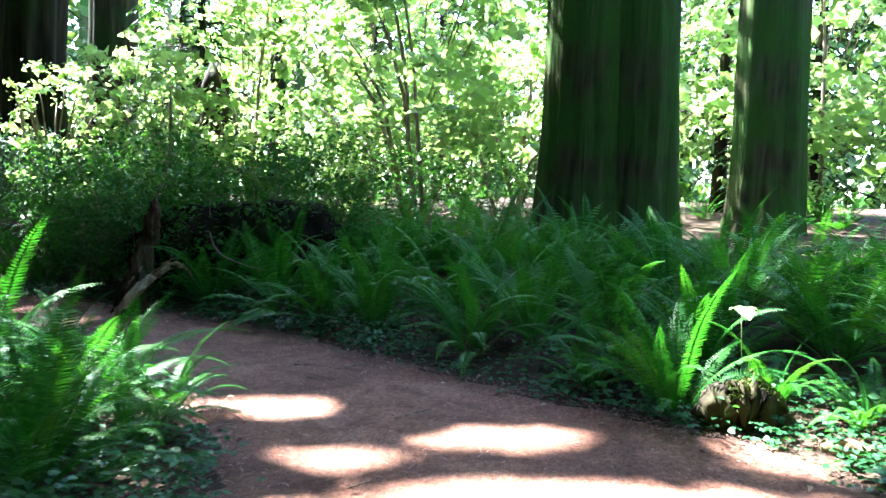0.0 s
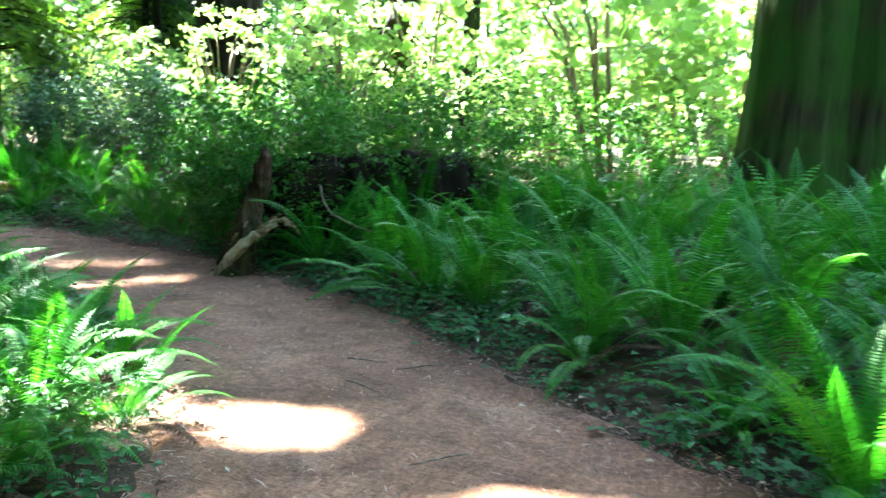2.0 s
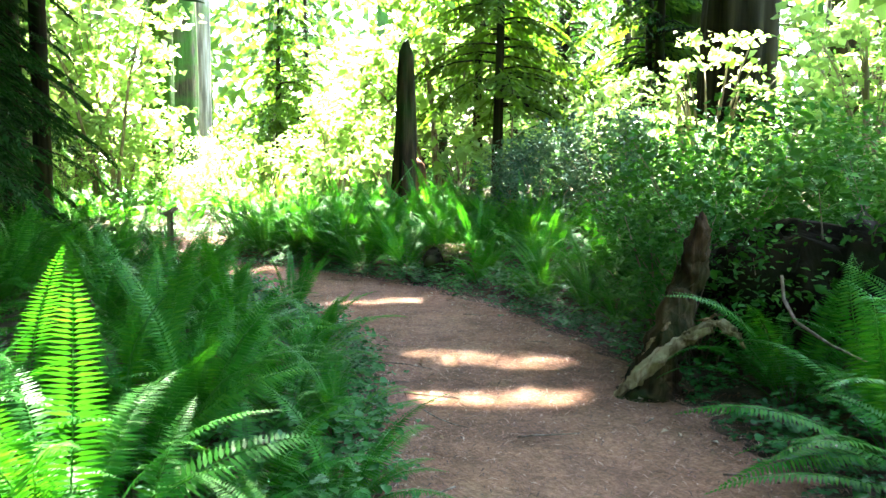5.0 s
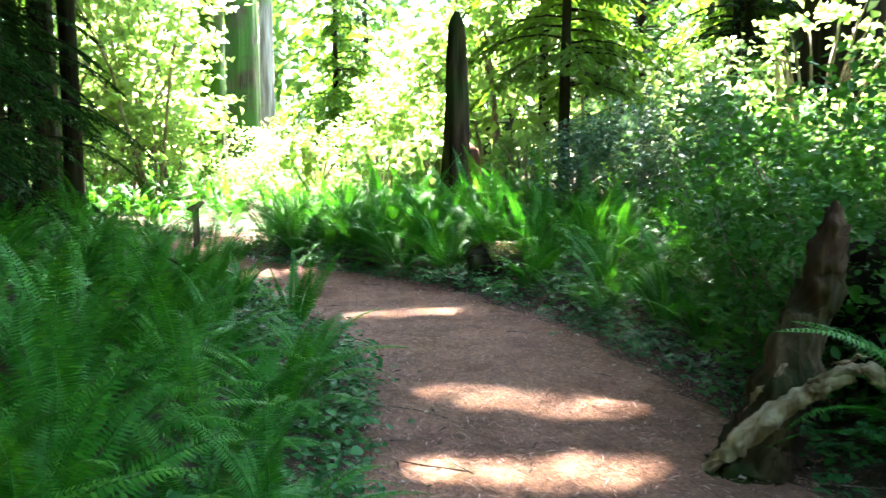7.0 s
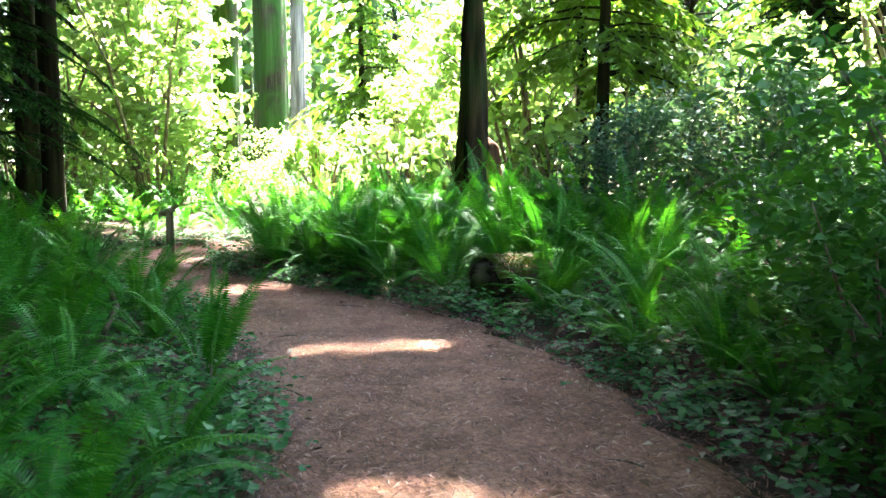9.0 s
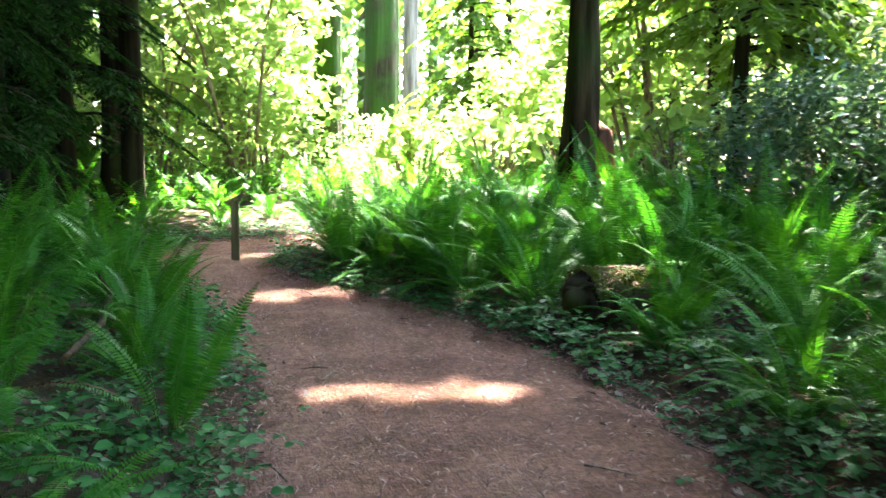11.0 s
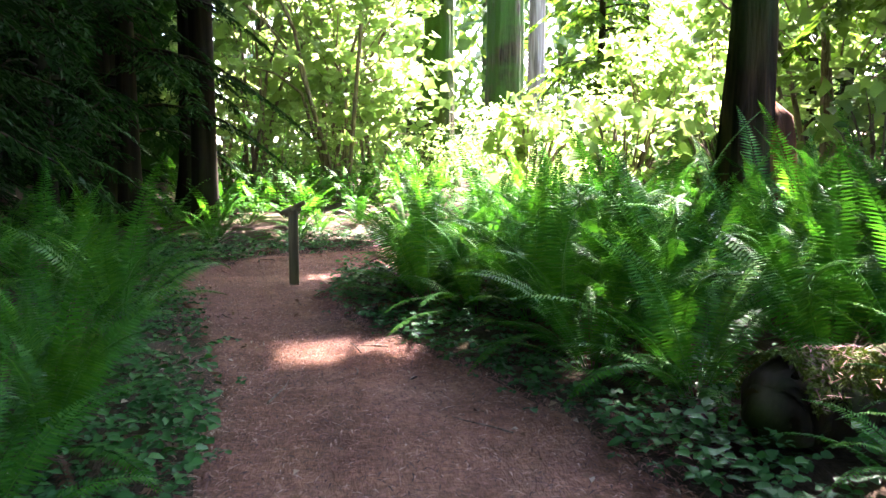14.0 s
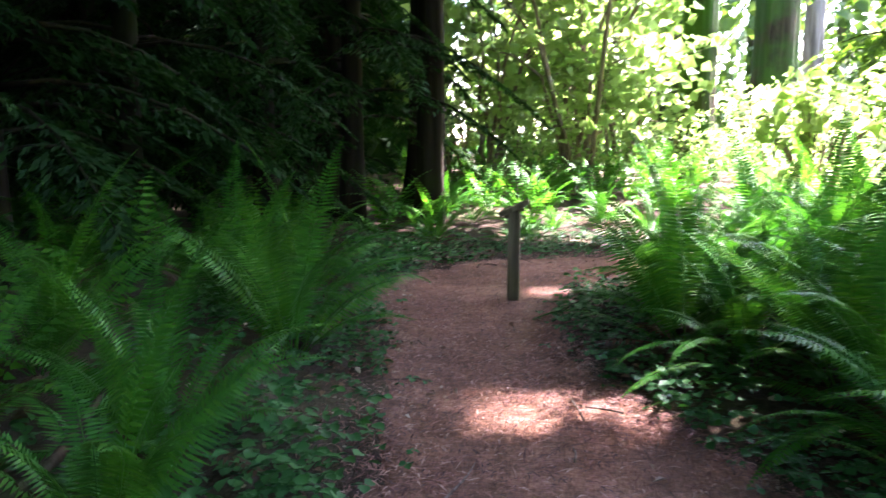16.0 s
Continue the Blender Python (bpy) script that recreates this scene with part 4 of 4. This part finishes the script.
FERNS = [
    fern_kind(1, [0, 4, 1, 0, 5, 1, 4, 2, 0, 1, 2, 5, 1, 2, 0, 3, 6, 3, 6], 4, "tall green sword fern with upright fronds"),
    fern_kind(2, [1, 2, 0, 3, 1, 2, 6, 0, 2, 1, 3, 5, 2, 1, 6, 2, 0, 3, 6, 2], 4, "spreading green sword fern with arching fronds"),
    fern_kind(3, [2, 3, 6, 1, 2, 3, 0, 6, 2, 3, 1, 2, 6, 1, 3, 6, 2], 4, "broad sword fern with drooping fronds"),
    fern_kind(4, [4, 0, 4, 1, 0, 4, 5, 0, 4, 1, 0, 2, 4, 1, 0, 2, 3, 6, 3, 6], 4, "tall green sword fern with upright fronds"),
    fern_kind(6, [8, 9, 8, 9, 8, 8, 9, 5, 8, 9, 7], 0, "compact green sword fern with upright fronds at the trail edge"),
    fern_kind(5, [5, 7, 3, 7, 5, 6, 7, 3], 1, "small low green fern"),
]
rng = np.random.default_rng(77)
HERO = [(-1.6, 5.5, 1.0, 1), (-1.5, 6.5, 0.85, 2), (-2.0, 7.15, 1.05, 1), (-3.0, 7.4, 1.25, 0), (-3.3, 8.3, 0.8, 2), (-4.3, 9.0, 0.75, 1), (-8.35, 10.82, 1.05, 4), (-5.9, 9.9, 0.85, 1), (-6.7, 10.35, 0.7, 2), (-7.6, 9.9, 0.9, 1), (-5.2, 9.25, 0.9, 1), (-6.4, 9.4, 1.05, 0), (-1.55, 7.3, 0.75, 2), (-2.35, 8.2, 0.75, 1), (-3.15, 8.75, 0.8, 2), (-4.2, 9.3, 0.8, 1), (-9.6, 10.6, 0.9, 1), (-5.7, 9.75, 0.75, 2), (-10.7, 10.55, 1.0, 0), (-11.6, 10.3, 0.95, 3),
        (2.3, 8.05, 1.1, 3), (3.1, 8.15, 0.8, 2), (3.6, 7.6, 0.75, 2), (1.7, 8.75, 0.8, 1), (-2.2, 12.7, 1.0, 1), (-1.2, 12.5, 1.05, 2), (-13.5, 13.2, 1.05, 1), (-14.6, 12.95, 0.95, 2), (-12.6, 13.75, 1.25, 3), (-13.3, 14.2, 1.3, 0), (-11.8, 14.3, 1.3, 3), (-14.3, 13.7, 1.2, 1), (-11.0, 14.9, 1.25, 0), (-8.6, 15.0, 1.05, 0), (-8.0, 14.5, 0.9, 1)]
BLOCKED = [(-14.5, 16.1, 0.55), (-10.15, 14.35, 0.6), (-3.7, 12.1, 0.55), (2.85, 16.2, 1.5), (6.9, 18.9, 1.0), (-15.93, 11.58, 0.9), (-3.3, 13.7, 1.0), (-4.5, 13.1, 0.8), (-2.3, 14.3, 0.8), (2.75, 7.75, 0.3), (-8.35, 10.82, 0.75)]
spots = [(x, y) for x, y, *_ in HERO]
placed_ferns = list(HERO)


def sow(count, low, high, gap, near, far, side, scale, kinds):
    """Scatters ferns over a box of the plan, off the trail and clear of one another."""
    made = 0
    for _ in range(count * 14):
        if made >= count:
            return
        x, y = rng.uniform(low[0], high[0]), rng.uniform(low[1], high[1])
        if min((x - a) ** 2 + (y - b) ** 2 for a, b in spots) < gap**2 or any((x - a) ** 2 + (y - b) ** 2 < r * r for a, b, r in BLOCKED):
            continue
        d, north = off_trail(np.array([[x, y]]))
        if not near < d[0] < far or (side > 0) != (north[0] > 0.5):
            continue
        spots.append((x, y))
        placed_ferns.append((x, y, rng.uniform(*scale), int(rng.choice(kinds))))
        made += 1


sow(56, (-4, 8.5), (6, 15), 0.68, 0.6, 5, 1, (1.15, 1.45), (1, 1, 2, 0))
sow(92, (-18, 12.5), (-10, 17), 0.52, 0.55, 4.5, 1, (1.1, 1.38), (0, 3, 1, 1))
sow(30, (-10, 13.5), (-4.5, 16), 0.58, 0.6, 3, 1, (0.75, 1.05), (0, 1, 2, 5))
sow(13, (-9, 8.5), (-5.2, 11), 0.7, 1.15, 3.5, -1, (1.0, 1.25), (0, 1, 2, 3))
sow(38, (-5.2, 4.5), (-0.5, 9), 0.55, 0.5, 3.5, -1, (0.8, 1.1), (0, 1, 2, 3))
sow(19, (-16, 7.5), (-8.6, 11.5), 0.85, 0.6, 3.5, -1, (1.05, 1.35), (0, 1, 3, 2))
sow(14, (-22, 8), (-16, 14), 0.8, 0.6, 3.5, -1, (0.7, 0.95), (1, 2, 5))
for n, (x, y, scale, kind) in enumerate(placed_ferns):
    m = Matrix.Translation((x, y, height(x, y) - 0.02)) @ Matrix.Rotation(rng.uniform(0, 6.28), 4, "Z") @ Matrix.Rotation(radians(rng.uniform(-6, 6)), 4, "X") @ Matrix.Scale(scale, 4)
    if kind in [k for *_, k in placed_ferns[:n]]:
        copy_thing(FERNS[kind], m)
    else:
        todo.append((FERNS[kind], m))
for ob, m in todo:
    ob.matrix_basis = m

# ---- undergrowth too thick to count ----
rng = np.random.default_rng(9)


def scatter(count, low, high, near, far):
    p = np.stack([rng.uniform(low[0], high[0], count), rng.uniform(low[1], high[1], count)], 1)
    d, north = off_trail(p)
    keep = (d > near) & (d < far)
    return p[keep], d[keep], north[keep]


THIN = [frond_mesh(80 + n, long, wide, rise, droop, 17, FERN_GREEN, 0.0, False) for n, (long, wide, rise, droop) in enumerate([(1.0, 0.11, 70, -5), (1.05, 0.11, 80, 20), (0.9, 0.1, 55, -25), (0.8, 0.1, 40, -25)])]
shapes = []
for me in THIN:
    co = np.zeros(len(me.vertices) * 3, np.float32)
    me.vertices.foreach_get("co", co)
    vi = np.zeros(len(me.loops), np.int32)
    me.loops.foreach_get("vertex_index", vi)
    shapes.append((co.reshape(-1, 3), vi.reshape(-1, 4)))
    bpy.data.meshes.remove(me)
near_p, d, _ = scatter(2600, (-20, 3), (7, 20), 1.7, 7)
sunny_p, d, _ = scatter(700, (-36, 9.5), (-18, 21), 1.0, 20)
far_p, d, _ = scatter(1500, (-46, -8), (18, 40), 6.0, 32)
p = np.concatenate([near_p[:150], far_p[:280], sunny_p[:220]])
p = p[[all((x - a) ** 2 + (y - b) ** 2 > r * r for a, b, r in BLOCKED) for x, y in p]]
pieces = []
for (x, y), z in zip(p, heights(p[:, 0], p[:, 1])):
    size = rng.uniform(0.85, 1.25)
    for k in range(8):
        v, f = shapes[rng.integers(0, 4)]
        a, g = rng.uniform(0, 6.28), size * rng.uniform(0.85, 1.15)
        c, s = math.cos(a) * g, math.sin(a) * g
        pieces.append((np.stack([x + c * v[:, 0] - s * v[:, 1], y + s * v[:, 0] + c * v[:, 1], z + g * v[:, 2]], 1), f))
tagged(new("fern_undergrowth", mesh_of("fern_undergrowth", *joined(pieces), FERN_GREEN)), "thick green ferns covering the forest floor", "ferns", kind="stuff")

p, d, north = scatter(130000, (-21, 0), (6, 18), -0.3, 1.7)
keep = rng.uniform(size=len(p)) < np.clip(1.05 - d / 1.6, 0.05, 1) * (0.35 + 0.65 * (waves(p[:, 0] * 0.7, p[:, 1] * 0.7) > -0.1)) * np.clip((d + 0.14) / 0.3, 0.03, 1)
p = p[keep][:24000]
base = np.concatenate([p, heights(p[:, 0], p[:, 1])[:, None]], 1)
tall, size = rng.uniform(0.03, 0.14, len(p)), rng.uniform(0.025, 0.06, len(p))
turn = rng.uniform(0, 6.28, len(p))
groups = []
for k in range(3):
    a = turn + k * 2.094
    way = np.stack([np.cos(a), np.sin(a), np.full(len(p), -0.15)], 1)
    groups.append(leaf_ovals(base + np.array([0, 0, 1]) * tall[:, None] + way * (size * 0.55)[:, None], way, np.tile((0, 0, 1.0), (len(p), 1)) + rng.normal(size=base.shape) * 0.25, size, size * 1.0, 0.1))
tagged(new("sorrel", mesh_of("sorrel", *joined(groups), SORREL_GREEN)), "low green three-leaved sorrel carpeting the trail edge", "ground cover", kind="stuff")

# larger soft leaves at the trail side
p, d, north = scatter(26000, (-19, 2), (5, 16), -0.05, 1.5)
p = p[waves(p[:, 0] * 0.9 + 2, p[:, 1] * 0.9) > 0.0][:3600]
base = np.concatenate([p, heights(p[:, 0], p[:, 1])[:, None]], 1)
groups = []
for k in range(4):
    a = rng.uniform(0, 6.28, len(p))
    way = np.stack([np.cos(a), np.sin(a), rng.uniform(-0.35, 0.15, len(p))], 1)
    size = rng.uniform(0.04, 0.085, len(p))
    groups.append(leaf_ovals(base + np.array([0, 0, 1]) * rng.uniform(0.06, 0.28, len(p))[:, None] + way * size[:, None], way, np.tile((0, 0, 1.0), (len(p), 1)) + rng.normal(size=base.shape) * 0.3, size, size * 0.8, 0.12))
tagged(new("leafy_herbs", mesh_of("leafy_herbs", *joined(groups), SORREL_GREEN)), "soft broad-leaved green herbs beside the trail", "ground cover", kind="stuff")

# needles, leaf scraps and twigs
n = 84000
q = rng.uniform(size=n)
which = rng.integers(20, 225, n)
q = np.where(rng.uniform(size=n) < 0.3, np.where(q < 0.5, -0.14, 0.92) + 0.22 * rng.uniform(size=n), q)
c2 = long_l[which] + (long_r - long_l)[which] * q[:, None] + rng.normal(size=(n, 2)) * 0.06
d, north = off_trail(c2)
z = np.where(d < 0, 0.018 + 0.012 * waves(c2[:, 0] * 1.3, c2[:, 1] * 1.3) + 0.03 * np.clip((0.3 + d) / 0.3, 0, 1), heights(c2[:, 0], c2[:, 1]) + 0.012)
keep = rng.uniform(size=n) < np.clip(0.28 + (-c2[:, 0] - 1.5) / 5.5, 0.28, 1.0) + 0.5 * (d > -0.35)
c2, z = c2[keep], z[keep]
n = len(c2)
c = np.concatenate([c2, z[:, None]], 1)
a = rng.uniform(0, 6.28, n)
way = np.stack([np.cos(a), np.sin(a), rng.normal(size=n) * 0.12], 1)
tagged(new("needle_litter", mesh_of("needle_litter", *leaf_quads(c, way, np.tile((0, 0, 1.0), (n, 1)), rng.uniform(0.025, 0.09, n) * np.where(rng.uniform(size=n) < 0.08, 1.8, 1), rng.uniform(0.004, 0.013, n), 0.5), NEEDLES)), "reddish-brown redwood needles and bark shreds", "leaf litter", kind="stuff")
p, d, north = scatter(9000, (-20, 0), (6, 17), -0.5, 1.2)
p = p[:1500]
c = np.concatenate([p, (np.maximum(heights(p[:, 0], p[:, 1]), 0.0) + 0.03)[:, None]], 1)
s = rng.uniform(0.03, 0.075, len(p))
tagged(new("dead_leaves", mesh_of("dead_leaves", *leaf_quads(c, rng.normal(size=c.shape) * (1, 1, 0.15), np.tile((0, 0, 1.0), (len(p), 1)) + rng.normal(size=c.shape) * 0.3, s, s * 0.6, 0.25), DEAD_LEAF)), "scattered dry brown leaves", "leaf litter", kind="stuff")
for n in range(46):
    k = int(rng.integers(40, 215))
    side = rng.choice((rng.uniform(0.02, 0.2), rng.uniform(0.8, 0.98), rng.uniform(0, 1)))
    x, y = long_l[k] + (long_r - long_l)[k] * side
    a, l = rng.uniform(0, 6.28), rng.uniform(0.15, 0.55)
    bend = rng.uniform(-0.12, 0.12) * l
    w, s = np.array([math.cos(a), math.sin(a)]), np.array([-math.sin(a), math.cos(a)])
    twig = thing("twig", "thin bare brown twig lying on the trail", "twig", "twigs on the trail", at=(x, y, 0.028))
    part("stick", mesh_of("stick", *tube([(*(w * l * t + s * bend * math.sin(3.1 * t)), 0.006 * math.sin(5 * t)) for t in (0, 0.25, 0.5, 0.75, 1)], [0.006, 0.006, 0.005, 0.004, 0.002], 5, 0.1, n), TWIG_BARK), twig)

# ---- far woods that close the view ----
rng = np.random.default_rng(3)


def leaf_wall(count, start, end, near, far, tall, size):
    """A belt of leaves round the place between two bearings, in degrees to the left of +y."""
    a, r = np.radians(rng.uniform(start, end, count)), rng.uniform(near, far, count)
    crowd = 0.5 + 0.5 * np.sin(a * 23) * np.sin(a * 9 + 1)
    z = rng.uniform(0, 1, count) ** 1.3 * tall * (0.6 + 0.5 * crowd) + 0.3
    c = np.stack([-10 - r * np.sin(a), 11 + r * np.cos(a), z], 1)
    s = rng.uniform(0.6, 1.2, count) * size
    return leaf_quads(c, rng.normal(size=c.shape), rng.normal(size=c.shape) + (0, 0, 0.6), s, s * 0.55)


tagged(new("far_woods", mesh_of("far_woods", *leaf_wall(60000, -80, 96, 44, 76, 34, 1.15), FAR_GREEN)), "sunlit green leaves of the distant woods", "woods", kind="stuff")
# Largely out of view; its unseen part is added to keep skylight out.
tagged(new("far_thicket", mesh_of("far_thicket", *leaf_wall(60000, 97, 280, 20, 48, 22, 1.2), NEEDLE_GREEN)), "dense dark foliage of the woods behind", "woods", kind="stuff")
# Boughs added south of the trail to block light and blacken the background.
n = 42000
c = np.stack([rng.uniform(-34, -7, n), rng.uniform(-6, 4.2, n), rng.uniform(0.1, 9, n)], 1)
s = rng.uniform(0.25, 0.55, n)
tagged(new("dark_thicket", mesh_of("dark_thicket", *leaf_quads(c, rng.normal(size=c.shape) - (0, 0, 0.4), rng.normal(size=c.shape) + (0, 0, 0.6), s, s * 0.4), NEEDLE_GREEN)), "dense conifer boughs added to deepen the shade", "woods", kind="stuff")
trunks = []
for n in range(90):
    a, r = rng.uniform(0, 6.283), rng.uniform(44, 74)
    x, y = -10 + r * math.cos(a), 11 + r * math.sin(a)
    trunks.append(tube([(x, y, -1), (x, y, 8), (x, y, 22)], [rng.uniform(0.25, 0.8)] * 2 + [0.2], 10, 0.03, n))
tagged(new("far_trunks", mesh_of("far_trunks", *joined(trunks), REDWOOD_BARK, True)), "tall brown trunks of the distant woods", "woods", kind="stuff")
